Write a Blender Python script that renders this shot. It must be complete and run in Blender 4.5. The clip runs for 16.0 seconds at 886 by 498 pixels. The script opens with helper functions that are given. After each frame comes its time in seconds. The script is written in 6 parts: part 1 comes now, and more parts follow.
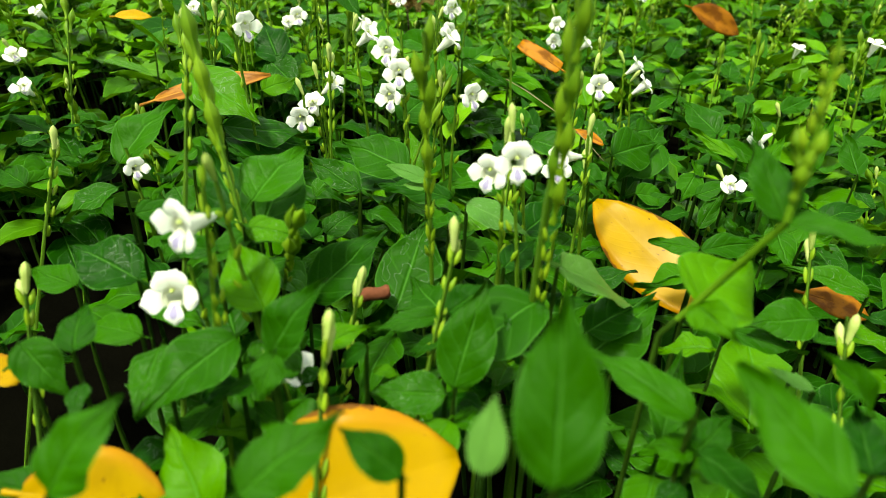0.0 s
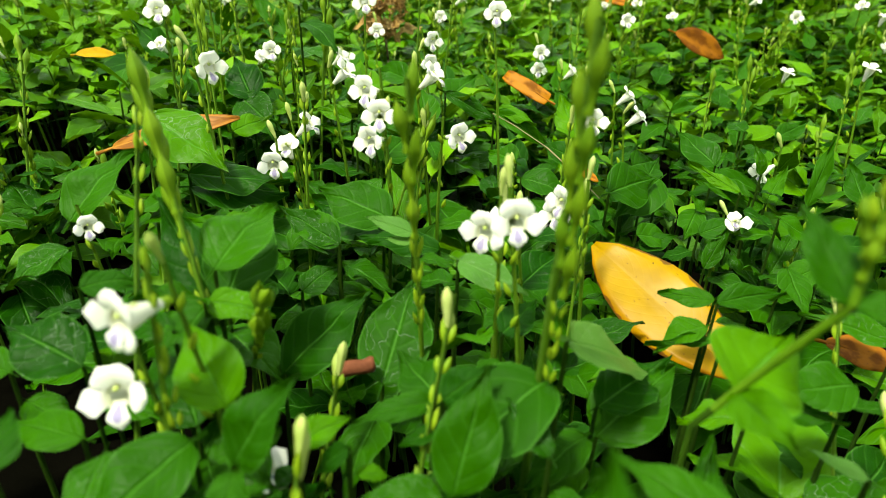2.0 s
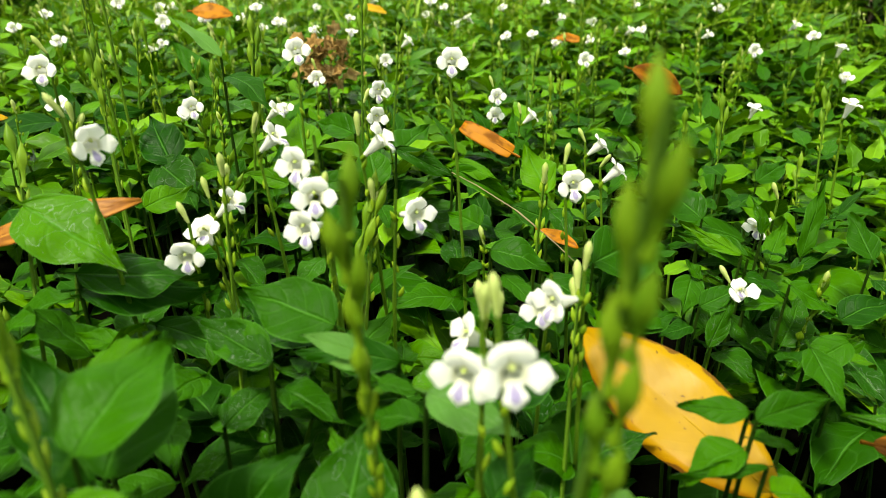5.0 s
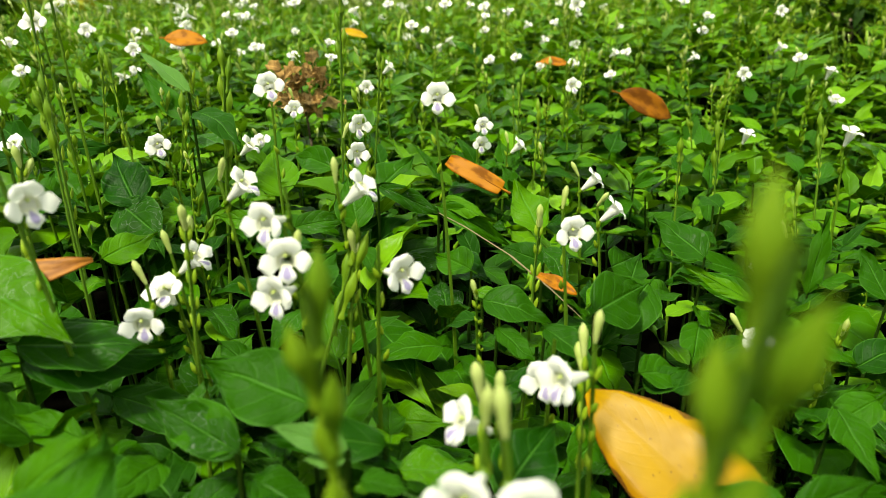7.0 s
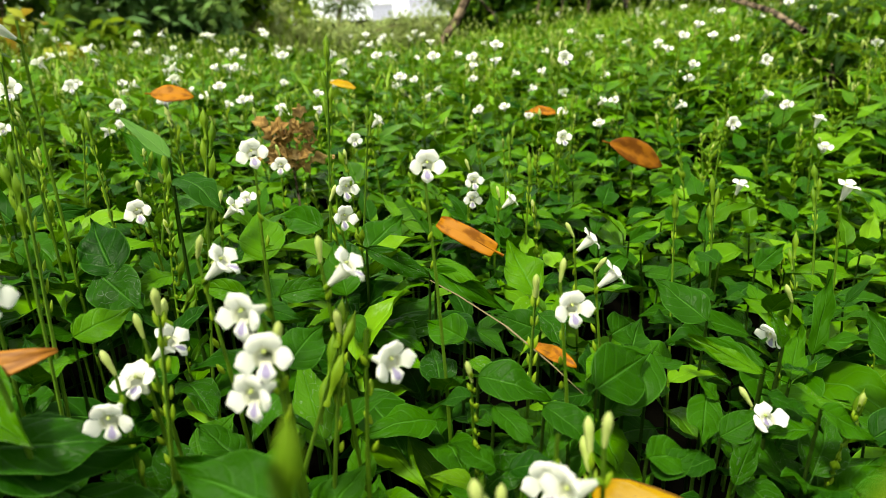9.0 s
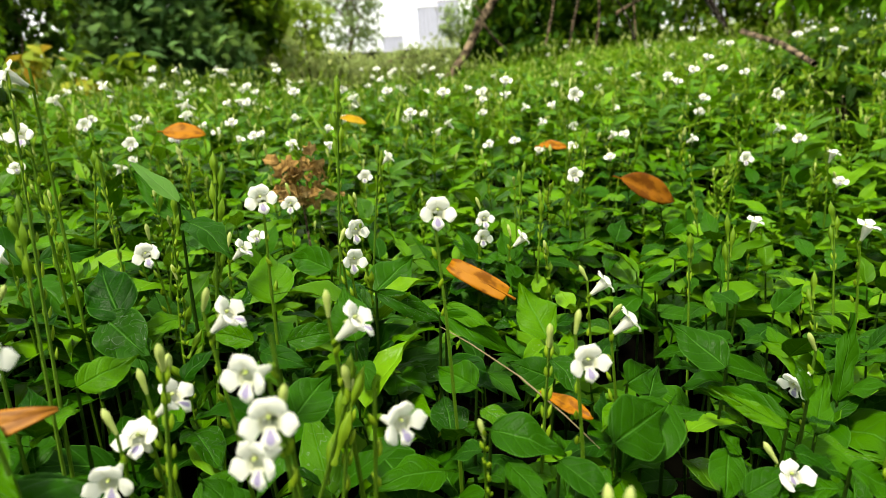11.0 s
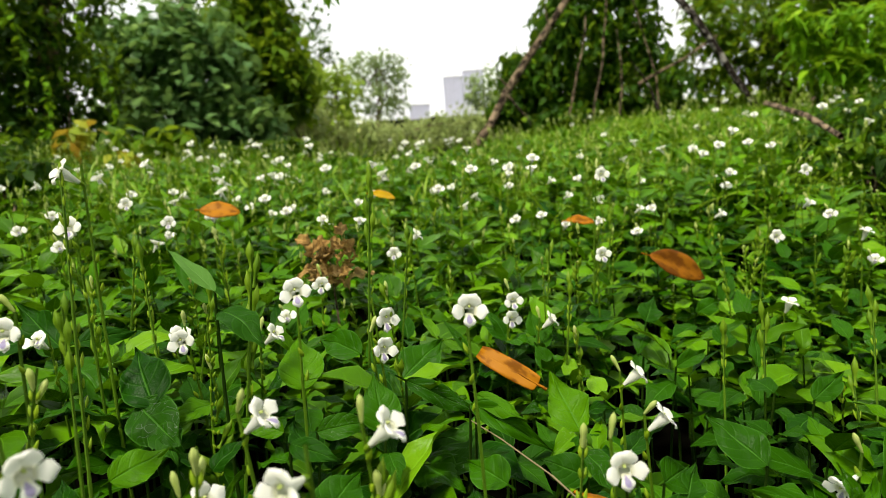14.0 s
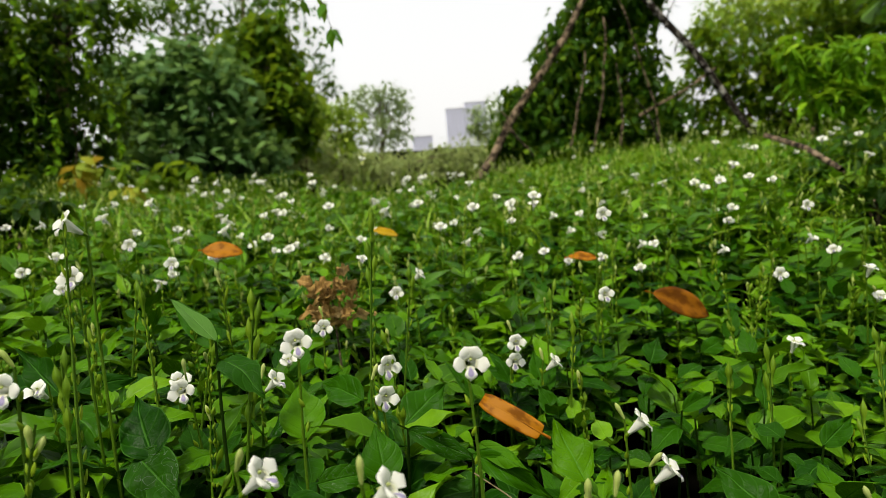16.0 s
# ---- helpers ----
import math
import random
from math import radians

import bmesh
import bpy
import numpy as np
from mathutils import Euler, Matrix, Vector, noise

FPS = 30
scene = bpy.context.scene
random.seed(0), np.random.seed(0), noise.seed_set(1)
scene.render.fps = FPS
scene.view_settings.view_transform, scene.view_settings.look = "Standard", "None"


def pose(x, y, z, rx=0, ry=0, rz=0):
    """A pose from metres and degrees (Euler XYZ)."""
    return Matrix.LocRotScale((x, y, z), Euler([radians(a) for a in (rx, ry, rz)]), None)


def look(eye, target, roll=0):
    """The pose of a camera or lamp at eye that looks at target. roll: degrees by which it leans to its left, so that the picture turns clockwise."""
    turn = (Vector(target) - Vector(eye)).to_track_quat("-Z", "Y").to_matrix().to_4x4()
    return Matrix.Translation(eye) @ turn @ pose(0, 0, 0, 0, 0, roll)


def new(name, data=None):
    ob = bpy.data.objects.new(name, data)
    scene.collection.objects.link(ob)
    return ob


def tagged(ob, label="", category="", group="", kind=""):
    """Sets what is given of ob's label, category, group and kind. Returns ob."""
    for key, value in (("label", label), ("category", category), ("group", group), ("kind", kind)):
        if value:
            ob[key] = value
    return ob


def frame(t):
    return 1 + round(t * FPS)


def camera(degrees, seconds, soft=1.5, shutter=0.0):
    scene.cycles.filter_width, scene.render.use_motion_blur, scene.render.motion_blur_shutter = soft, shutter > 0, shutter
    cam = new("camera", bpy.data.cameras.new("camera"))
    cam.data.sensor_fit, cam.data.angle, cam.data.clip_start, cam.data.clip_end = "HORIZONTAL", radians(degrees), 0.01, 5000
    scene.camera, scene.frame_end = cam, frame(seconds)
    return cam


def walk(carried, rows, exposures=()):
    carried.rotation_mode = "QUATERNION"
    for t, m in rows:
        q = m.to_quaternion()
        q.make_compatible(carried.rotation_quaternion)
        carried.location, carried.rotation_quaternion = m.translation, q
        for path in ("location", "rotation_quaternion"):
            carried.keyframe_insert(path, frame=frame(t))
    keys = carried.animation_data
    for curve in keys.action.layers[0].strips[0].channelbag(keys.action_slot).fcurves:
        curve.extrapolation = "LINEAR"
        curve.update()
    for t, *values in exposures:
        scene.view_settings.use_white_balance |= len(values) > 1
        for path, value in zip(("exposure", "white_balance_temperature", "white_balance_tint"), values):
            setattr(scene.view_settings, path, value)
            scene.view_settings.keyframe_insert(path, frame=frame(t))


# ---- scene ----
cam = camera(70.1, 16.0, 0.5)
PATH = [
    (0, (0.0186, 0.0050, 0.3649), (-0.0101, 1.7336, -0.6406), -0.90),
    (0.5, (0.0186, 0.0120, 0.3649), (0.0019, 1.7450, -0.6333), -0.95),
    (1, (0.0193, 0.0200, 0.3637), (0.0156, 1.7597, -0.6229), -1.08),
    (1.5, (0.0181, 0.0300, 0.3630), (0.0291, 1.7802, -0.6048), -1.28),
    (2, (0.0164, 0.0410, 0.3644), (0.0387, 1.8031, -0.5813), -1.67),
    (2.5, (0.0162, 0.0520, 0.3634), (0.0569, 1.8209, -0.5690), -1.79),
    (3, (0.0157, 0.0620, 0.3615), (0.0754, 1.8381, -0.5560), -1.91),
    (3.5, (0.0165, 0.0740, 0.3603), (0.0963, 1.8553, -0.5456), -2.24),
    (4, (0.0165, 0.0880, 0.3603), (0.1226, 1.8803, -0.5209), -2.41),
    (6.5, (0.0213, 0.1420, 0.3633), (0.2420, 1.9466, -0.4703), -2.88),
    (7, (0.0205, 0.1480, 0.3645), (0.2418, 1.9636, -0.4446), -2.91),
    (7.5, (0.0210, 0.1540, 0.3664), (0.2455, 1.9809, -0.4158), -3.03),
    (8, (0.0215, 0.1590, 0.3684), (0.2637, 1.9970, -0.3821), -3.01),
    (8.5, (0.0229, 0.1640, 0.3701), (0.2767, 2.0132, -0.3482), -3.02),
    (9, (0.0238, 0.1690, 0.3740), (0.2859, 2.0258, -0.3215), -3.35),
    (11.5, (0.0258, 0.1800, 0.3827), (0.2541, 2.0801, -0.1982), -3.77),
    (12, (0.0263, 0.1810, 0.3847), (0.2421, 2.0929, -0.1614), -3.82),
    (12.5, (0.0248, 0.1810, 0.3871), (0.2337, 2.1037, -0.1224), -3.77),
    (13, (0.0235, 0.1810, 0.3905), (0.2230, 2.1133, -0.0852), -3.73),
    (13.5, (0.0234, 0.1810, 0.3946), (0.2125, 2.1216, -0.0510), -4.00),
    (14, (0.0234, 0.1800, 0.3987), (0.2033, 2.1285, -0.0147), -4.07),
    (14.5, (0.0231, 0.1800, 0.4019), (0.1963, 2.1349, 0.0166), -4.14),
    (15, (0.0235, 0.1810, 0.4038), (0.1983, 2.1404, 0.0427), -4.21),
    (15.5, (0.0242, 0.1810, 0.4067), (0.1991, 2.1444, 0.0682), -4.29),
    (16, (0.0259, 0.1820, 0.4094), (0.2031, 2.1483, 0.0899), -4.47),
]
EXPOSURES = [(0, 0.51, 7000, -7.0), (4, 0.42, 7000, 1.0), (9, 0.22, 7000, 4.0), (12, 0.14, 7000, 7.0), (14, -0.12, 6900, 9.0), (16, -0.49, 6800, 10.0)]
walk(cam, [(t, look(eye, target, roll)) for t, eye, target, roll in PATH], EXPOSURES)
cam.data.dof.use_dof = True
cam.data.dof.focus_distance = 0.42
cam.data.dof.aperture_fstop = 10.0

# ---- world and light: bright overcast noon ----
world = bpy.data.worlds.new("sky")
scene.world = world
world.use_nodes = True
wn, wl = world.node_tree.nodes, world.node_tree.links
sky = wn.new("ShaderNodeTexSky")
sky.sky_type, sky.sun_disc = "NISHITA", False
sky.sun_elevation, sky.sun_rotation = radians(67), radians(-133)
sky.air_density, sky.dust_density, sky.ozone_density = 1.0, 4.0, 1.0
veil = wn.new("ShaderNodeMix")
veil.data_type = "RGBA"
veil.inputs[0].default_value = 0.8
veil.inputs[7].default_value = (11.0, 11.2, 11.4, 1)
wl.new(sky.outputs[0], veil.inputs[6])
wl.new(veil.outputs[2], wn["Background"].inputs[0])
wn["Background"].inputs[1].default_value = 0.148
sun = new("sun", bpy.data.lights.new("sun", "SUN"))
sun.data.energy, sun.data.angle, sun.data.color = 5.6, radians(8), (1.0, 0.95, 0.84)
sun.matrix_world = look((-1.25, -1.15, 4.0), (0, 0, 0))


# ---- materials ----
def material(name, rough=0.5, spec=0.4):
    m = bpy.data.materials.new(name)
    m.use_nodes = True
    p = m.node_tree.nodes["Principled BSDF"]
    p.inputs["Roughness"].default_value = rough
    p.inputs["Specular IOR Level"].default_value = spec
    return m, m.node_tree.nodes, m.node_tree.links, p


def math_node(n, l, op, a, b=None, c=None):
    q = n.new("ShaderNodeMath")
    q.operation = op
    for i, v in enumerate((a, b, c)):
        if v is None:
            continue
        if isinstance(v, (int, float)):
            q.inputs[i].default_value = v
        else:
            l.new(v, q.inputs[i])
    return q.outputs[0]


def mix_colour(n, l, fac, a, b):
    q = n.new("ShaderNodeMix")
    q.data_type = "RGBA"
    for i, v in ((0, fac), (6, a), (7, b)):
        if isinstance(v, (int, float)):
            q.inputs[i].default_value = v
        elif isinstance(v, tuple):
            q.inputs[i].default_value = (*v, 1)
        else:
            l.new(v, q.inputs[i])
    return q.outputs[2]


def own_random(n, l):
    """A value of its own for each piece, whether an object or an island of a joined mesh."""
    a = n.new("ShaderNodeObjectInfo").outputs["Random"]
    b = n.new("ShaderNodeNewGeometry").outputs["Random Per Island"]
    return math_node(n, l, "FRACT", math_node(n, l, "MULTIPLY_ADD", a, 7.31, b))


def noise_at(n, l, scale, detail=3.0):
    co = n.new("ShaderNodeTexCoord").outputs["Object"]
    q = n.new("ShaderNodeTexNoise")
    q.inputs["Scale"].default_value, q.inputs["Detail"].default_value = scale, detail
    l.new(co, q.inputs["Vector"])
    return q.outputs["Fac"]


def leaf_material(name, dark, light, young, veins=6.0, rough=0.42, through_light=0.30, spots=0.0, spec=0.07, vein_show=1.2, blotch=0.75, flush=None):
    """Leaf blade: midrib and side veins from the blade's own lengths, mottling, and light that passes through."""
    m, n, l, p = material(name, rough, spec)
    uv = n.new("ShaderNodeUVMap").outputs[0]
    s = n.new("ShaderNodeSeparateXYZ")
    l.new(uv, s.inputs[0])
    across = math_node(n, l, "ABSOLUTE", math_node(n, l, "SUBTRACT", s.outputs[0], 0.5))
    wave = math_node(n, l, "MULTIPLY", math_node(n, l, "SUBTRACT", s.outputs[1], math_node(n, l, "MULTIPLY_ADD", math_node(n, l, "MULTIPLY", across, across), 0.5, math_node(n, l, "MULTIPLY", across, 0.35))), veins)
    tooth = math_node(n, l, "ABSOLUTE", math_node(n, l, "SUBTRACT", math_node(n, l, "FRACT", wave), 0.5))
    side = math_node(n, l, "SUBTRACT", 1.0, math_node(n, l, "MINIMUM", math_node(n, l, "MULTIPLY", tooth, 11.0), 1.0))
    soft_side = math_node(n, l, "SUBTRACT", 1.0, math_node(n, l, "MINIMUM", math_node(n, l, "MULTIPLY", tooth, 7.0), 1.0))
    mid = math_node(n, l, "GREATER_THAN", 0.018, across)
    soft_mid = math_node(n, l, "SUBTRACT", 1.0, math_node(n, l, "MINIMUM", math_node(n, l, "MULTIPLY", across, 18.0), 1.0))
    rnd = own_random(n, l)
    own = n.new("ShaderNodeCombineXYZ")
    l.new(math_node(n, l, "MULTIPLY_ADD", s.outputs[0], 0.6, math_node(n, l, "MULTIPLY", rnd, 31.0)), own.inputs[0])
    l.new(s.outputs[1], own.inputs[1])
    l.new(math_node(n, l, "MULTIPLY", rnd, 17.0), own.inputs[2])

    def grain(scale, detail=3.0):
        q = n.new("ShaderNodeTexNoise")
        q.inputs["Scale"].default_value, q.inputs["Detail"].default_value = scale, detail
        l.new(own.outputs[0], q.inputs["Vector"])
        return q.outputs["Fac"]
    ramp = n.new("ShaderNodeValToRGB")
    ramp.color_ramp.elements[0].color, ramp.color_ramp.elements[1].color = (*dark, 1), (*light, 1)
    e = ramp.color_ramp.elements.new(0.86)
    e.color = (*light, 1)
    ramp.color_ramp.elements[-1].color = (*young, 1)
    l.new(rnd, ramp.inputs[0])
    blot = grain(4.0)
    base = mix_colour(n, l, math_node(n, l, "MULTIPLY", blot, 0.5), ramp.outputs[0], tuple(c * 0.6 for c in dark))
    pale = tuple(min(1, c * 1.5 + 0.02) for c in light)
    vein = math_node(n, l, "MAXIMUM", math_node(n, l, "MULTIPLY", side, 0.13 * vein_show), math_node(n, l, "MULTIPLY", mid, 0.42 * vein_show))
    col = mix_colour(n, l, vein, base, pale)
    if not spots:
        # Bright outline halo painted along the blade edge.
        rim = math_node(n, l, "GREATER_THAN", across, 0.476)
        col = mix_colour(n, l, math_node(n, l, "MULTIPLY", rim, 0.35), col, pale)
        worm = math_node(n, l, "GREATER_THAN", 0.005, math_node(n, l, "ABSOLUTE", math_node(n, l, "SUBTRACT", grain(7.0, 1.0), 0.53)))
        some = math_node(n, l, "GREATER_THAN", math_node(n, l, "FRACT", math_node(n, l, "MULTIPLY", rnd, 13.7)), 0.82)
        col = mix_colour(n, l, math_node(n, l, "MULTIPLY", math_node(n, l, "MULTIPLY", worm, some), 0.28), col, tuple(0.55 * c + 0.28 for c in light))
    if spots:
        sp = math_node(n, l, "GREATER_THAN", grain(30.0, 3.0), 1.0 - spots)
        col = mix_colour(n, l, math_node(n, l, "MULTIPLY", sp, 0.8), col, (0.05, 0.018, 0.006))
        ed = math_node(n, l, "MINIMUM", math_node(n, l, "MAXIMUM", math_node(n, l, "MULTIPLY_ADD", grain(4.0, 6.0), 8.0, -3.9), 0.0), 1.0)
        col = mix_colour(n, l, math_node(n, l, "MULTIPLY", ed, blotch), col, tuple(c * k for c, k in zip(dark, (0.36, 0.28, 0.30))))
        if flush:
            one_side = math_node(n, l, "MINIMUM", math_node(n, l, "MAXIMUM", math_node(n, l, "MULTIPLY_ADD", s.outputs[0], -5.0, math_node(n, l, "MULTIPLY_ADD", grain(3.0, 2.0), 1.6, 0.1)), 0.0), 1.0)
            col = mix_colour(n, l, math_node(n, l, "MULTIPLY", one_side, 0.6), col, flush)
        frayed = math_node(n, l, "GREATER_THAN", math_node(n, l, "MULTIPLY_ADD", grain(9.0, 3.0), 0.16, across), 0.565)
        col = mix_colour(n, l, math_node(n, l, "MULTIPLY", frayed, 0.8), col, (0.07, 0.025, 0.008))
    l.new(col, p.inputs["Base Color"])
    bump = n.new("ShaderNodeBump")
    bump.inputs["Strength"].default_value, bump.inputs["Distance"].default_value = 0.8, 0.0008 * (0.05 + 0.95 * vein_show)
    puff = math_node(n, l, "MULTIPLY", math_node(n, l, "MULTIPLY", tooth, across), 1.1 * vein_show)
    h = math_node(n, l, "MULTIPLY_ADD", grain(26.0, 4.0), 0.5, math_node(n, l, "ADD", puff, math_node(n, l, "MULTIPLY", math_node(n, l, "ADD", math_node(n, l, "MULTIPLY", soft_side, 0.25), soft_mid), -0.8)))
    rough_by = math_node(n, l, "ADD", math_node(n, l, "MULTIPLY_ADD", blot, 0.3, rough - 0.24), math_node(n, l, "MULTIPLY", math_node(n, l, "FRACT", math_node(n, l, "MULTIPLY", rnd, 5.3)), 0.22))
    l.new(rough_by, p.inputs["Roughness"])
    l.new(h, bump.inputs["Height"])
    l.new(bump.outputs[0], p.inputs["Normal"])
    tr = n.new("ShaderNodeBsdfTranslucent")
    l.new(mix_colour(n, l, 0.6, col, tuple(min(1, 1.3 * c) for c in young)), tr.inputs[0])
    l.new(bump.outputs[0], tr.inputs["Normal"])
    mx = n.new("ShaderNodeMixShader")
    mx.inputs[0].default_value = through_light
    l.new(p.outputs[0], mx.inputs[1])
    l.new(tr.outputs[0], mx.inputs[2])
    l.new(mx.outputs[0], n["Material Output"].inputs[0])
    return m


def mottled(name, a, b, scale=60.0, rough=0.6, bump_by=0.0, spec=0.3, through_light=0.0):
    m, n, l, p = material(name, rough, spec)
    f = noise_at(n, l, scale, 5.0)
    r = own_random(n, l)
    k = math_node(n, l, "MULTIPLY_ADD", r, 0.4, math_node(n, l, "MULTIPLY", f, 0.8))
    k = math_node(n, l, "SUBTRACT", k, 0.1)
    col = mix_colour(n, l, k, a, b)
    l.new(col, p.inputs["Base Color"])
    if bump_by:
        q = n.new("ShaderNodeBump")
        q.inputs["Strength"].default_value, q.inputs["Distance"].default_value = 0.7, bump_by
        l.new(f, q.inputs["Height"])
        l.new(q.outputs[0], p.inputs["Normal"])
    if through_light:
        tr = n.new("ShaderNodeBsdfTranslucent")
        l.new(col, tr.inputs[0])
        mx = n.new("ShaderNodeMixShader")
        mx.inputs[0].default_value = through_light
        l.new(p.outputs[0], mx.inputs[1])
        l.new(tr.outputs[0], mx.inputs[2])
        l.new(mx.outputs[0], n["Material Output"].inputs[0])
    return m


def bark_material(name, dark, light, share):
    """Rough bark: dark furrows and paler worn flakes drawn out along the wood."""
    m, n, l, p = material(name, 0.9, 0.1)
    f, g = noise_at(n, l, 26.0, 5.0), noise_at(n, l, 120.0, 4.0)
    k = math_node(n, l, "MULTIPLY_ADD", g, 0.5, math_node(n, l, "MULTIPLY", f, 1.0))
    k = math_node(n, l, "MINIMUM", math_node(n, l, "MAXIMUM", math_node(n, l, "MULTIPLY_ADD", k, 5.0, -5.0 * (share + 0.18)), 0.0), 1.0)
    l.new(mix_colour(n, l, k, dark, light), p.inputs["Base Color"])
    q = n.new("ShaderNodeBump")
    q.inputs["Strength"].default_value, q.inputs["Distance"].default_value = 0.9, 0.008
    l.new(k, q.inputs["Height"])
    l.new(q.outputs[0], p.inputs["Normal"])
    return m


def petal_material(name, lip):
    m, n, l, p = material(name, 0.55, 0.25)
    uv = n.new("ShaderNodeUVMap").outputs[0]
    s = n.new("ShaderNodeSeparateXYZ")
    l.new(uv, s.inputs[0])
    streak = math_node(n, l, "MULTIPLY", noise_at(n, l, 500.0, 2.0), 0.2)
    col = mix_colour(n, l, streak, (0.90, 0.90, 0.83), (0.84, 0.83, 0.78))
    throat = math_node(n, l, "MAXIMUM", math_node(n, l, "MULTIPLY_ADD", s.outputs[1], -3.2, 0.75), 0.0)
    col = mix_colour(n, l, throat, col, (0.50, 0.52, 0.26))
    if lip:
        dx = math_node(n, l, "DIVIDE", math_node(n, l, "SUBTRACT", s.outputs[0], 0.5), 0.30)
        dy = math_node(n, l, "DIVIDE", math_node(n, l, "SUBTRACT", s.outputs[1], 0.36), 0.33)
        d = math_node(n, l, "SQRT", math_node(n, l, "ADD", math_node(n, l, "MULTIPLY", dx, dx), math_node(n, l, "MULTIPLY", dy, dy)))
        patch = math_node(n, l, "MINIMUM", math_node(n, l, "MAXIMUM", math_node(n, l, "MULTIPLY", math_node(n, l, "SUBTRACT", 1.05, d), 3.0), 0.0), 1.0)
        ridge = math_node(n, l, "ABSOLUTE", math_node(n, l, "SUBTRACT", math_node(n, l, "FRACT", math_node(n, l, "MULTIPLY", s.outputs[0], 9.0)), 0.5))
        violet = mix_colour(n, l, ridge, (0.27, 0.21, 0.48), (0.50, 0.45, 0.68))
        col = mix_colour(n, l, math_node(n, l, "MULTIPLY", patch, 0.9), col, violet)
    l.new(col, p.inputs["Base Color"])
    tr = n.new("ShaderNodeBsdfTranslucent")
    l.new(col, tr.inputs[0])
    mx = n.new("ShaderNodeMixShader")
    mx.inputs[0].default_value = 0.38
    l.new(p.outputs[0], mx.inputs[1])
    l.new(tr.outputs[0], mx.inputs[2])
    l.new(mx.outputs[0], n["Material Output"].inputs[0])
    return m


# One herb leaf in two tones: LEAF dimmed as shade, LEAF_FIELD brightened as light.
LEAF = leaf_material("leaf_green_dim", (0.005, 0.038, 0.0003), (0.026, 0.108, 0.0005), (0.066, 0.192, 0.001), veins=5.0, through_light=0.10, spec=0.05, rough=0.42)
LEAF_FIELD = leaf_material("leaf_field_bright", (0.016, 0.070, 0.0006), (0.099, 0.258, 0.001), (0.15, 0.32, 0.008), veins=5.0, through_light=0.15, spec=0.09, rough=0.40, vein_show=0.6)
LEAF_PALE = leaf_material("leaf_pale", (0.06, 0.17, 0.025), (0.11, 0.25, 0.04), (0.17, 0.33, 0.06), vein_show=0.7)
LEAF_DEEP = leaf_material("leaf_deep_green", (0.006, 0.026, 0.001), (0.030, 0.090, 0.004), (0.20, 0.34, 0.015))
LEAF_TURNED = leaf_material("leaf_turning_yellow", (0.14, 0.26, 0.02), (0.36, 0.38, 0.03), (0.52, 0.27, 0.03))
LEAF_GLOSS = leaf_material("leaf_shrub", (0.04, 0.14, 0.006), (0.14, 0.32, 0.016), (0.30, 0.50, 0.03))
# Sunlight and haze are painted in as a paler yellow-green.
LEAF_SUNHAZE = leaf_material("leaf_far_sun_haze_tint", (0.16, 0.28, 0.03), (0.32, 0.46, 0.055), (0.48, 0.60, 0.08))
# Bluish green, also paled somewhat for haze.
LEAF_BLUE = leaf_material("leaf_bluish", (0.060, 0.14, 0.040), (0.14, 0.27, 0.08), (0.26, 0.42, 0.09))
LEAF_DARK = leaf_material("leaf_dark", (0.010, 0.040, 0.002), (0.046, 0.125, 0.005), (0.20, 0.34, 0.014))
LEAF_LIME = leaf_material("leaf_lime", (0.07, 0.20, 0.006), (0.17, 0.36, 0.010), (0.33, 0.53, 0.02))
# Haze of distance is mixed into these leaf colours.
LEAF_HAZE = leaf_material("leaf_far_haze_tint", (0.16, 0.25, 0.07), (0.26, 0.36, 0.13), (0.38, 0.46, 0.18))
LEAF_SUNNY = leaf_material("leaf_sunny", (0.024, 0.075, 0.003), (0.105, 0.21, 0.007), (0.30, 0.43, 0.02))
LEAF_OLIVE = leaf_material("leaf_olive", (0.16, 0.23, 0.06), (0.31, 0.39, 0.13), (0.48, 0.53, 0.18))
LEAF_YELLOW = leaf_material("leaf_fallen_yellow", (0.34, 0.20, 0.002), (0.39, 0.24, 0.003), (0.42, 0.27, 0.004), 14.0, 0.42, 0.12, 0.30, 0.08, 0.1, 0.18, (0.38, 0.135, 0.008))
LEAF_ORANGE = leaf_material("leaf_fallen_orange", (0.31, 0.115, 0.003), (0.39, 0.155, 0.005), (0.45, 0.20, 0.006), 14.0, 0.4, 0.12, 0.27, 0.08, 0.1)
LEAF_RUSSET = leaf_material("leaf_fallen_russet", (0.19, 0.065, 0.003), (0.29, 0.11, 0.005), (0.37, 0.16, 0.008), 14.0, 0.5, 0.1, 0.3, 0.08, 0.1)
LEAF_TAN = leaf_material("leaf_fallen_tan", (0.36, 0.15, 0.02), (0.44, 0.20, 0.03), (0.5, 0.26, 0.045), 14.0, 0.45, 0.12, 0.28, 0.08, 0.1)
LEAF_BROWN = leaf_material("leaf_dry_brown", (0.31, 0.18, 0.05), (0.50, 0.32, 0.11), (0.64, 0.46, 0.20), 12.0, 0.7, 0.2, 0.18)
STEM = mottled("stem_green", (0.035, 0.10, 0.003), (0.11, 0.22, 0.007), 120.0, 0.55, 0.0005, 0.15)
# Darker copy of the stem green, with the cover's shade in its colour.
STEM_SHADED = mottled("stem_low_shaded", (0.007, 0.024, 0.002), (0.028, 0.066, 0.004), 120.0, 0.6, 0.0005, 0.05)
POD = mottled("pod_green", (0.04, 0.12, 0.003), (0.165, 0.265, 0.010), 160.0, 0.5, 0.0004, 0.15, 0.10)
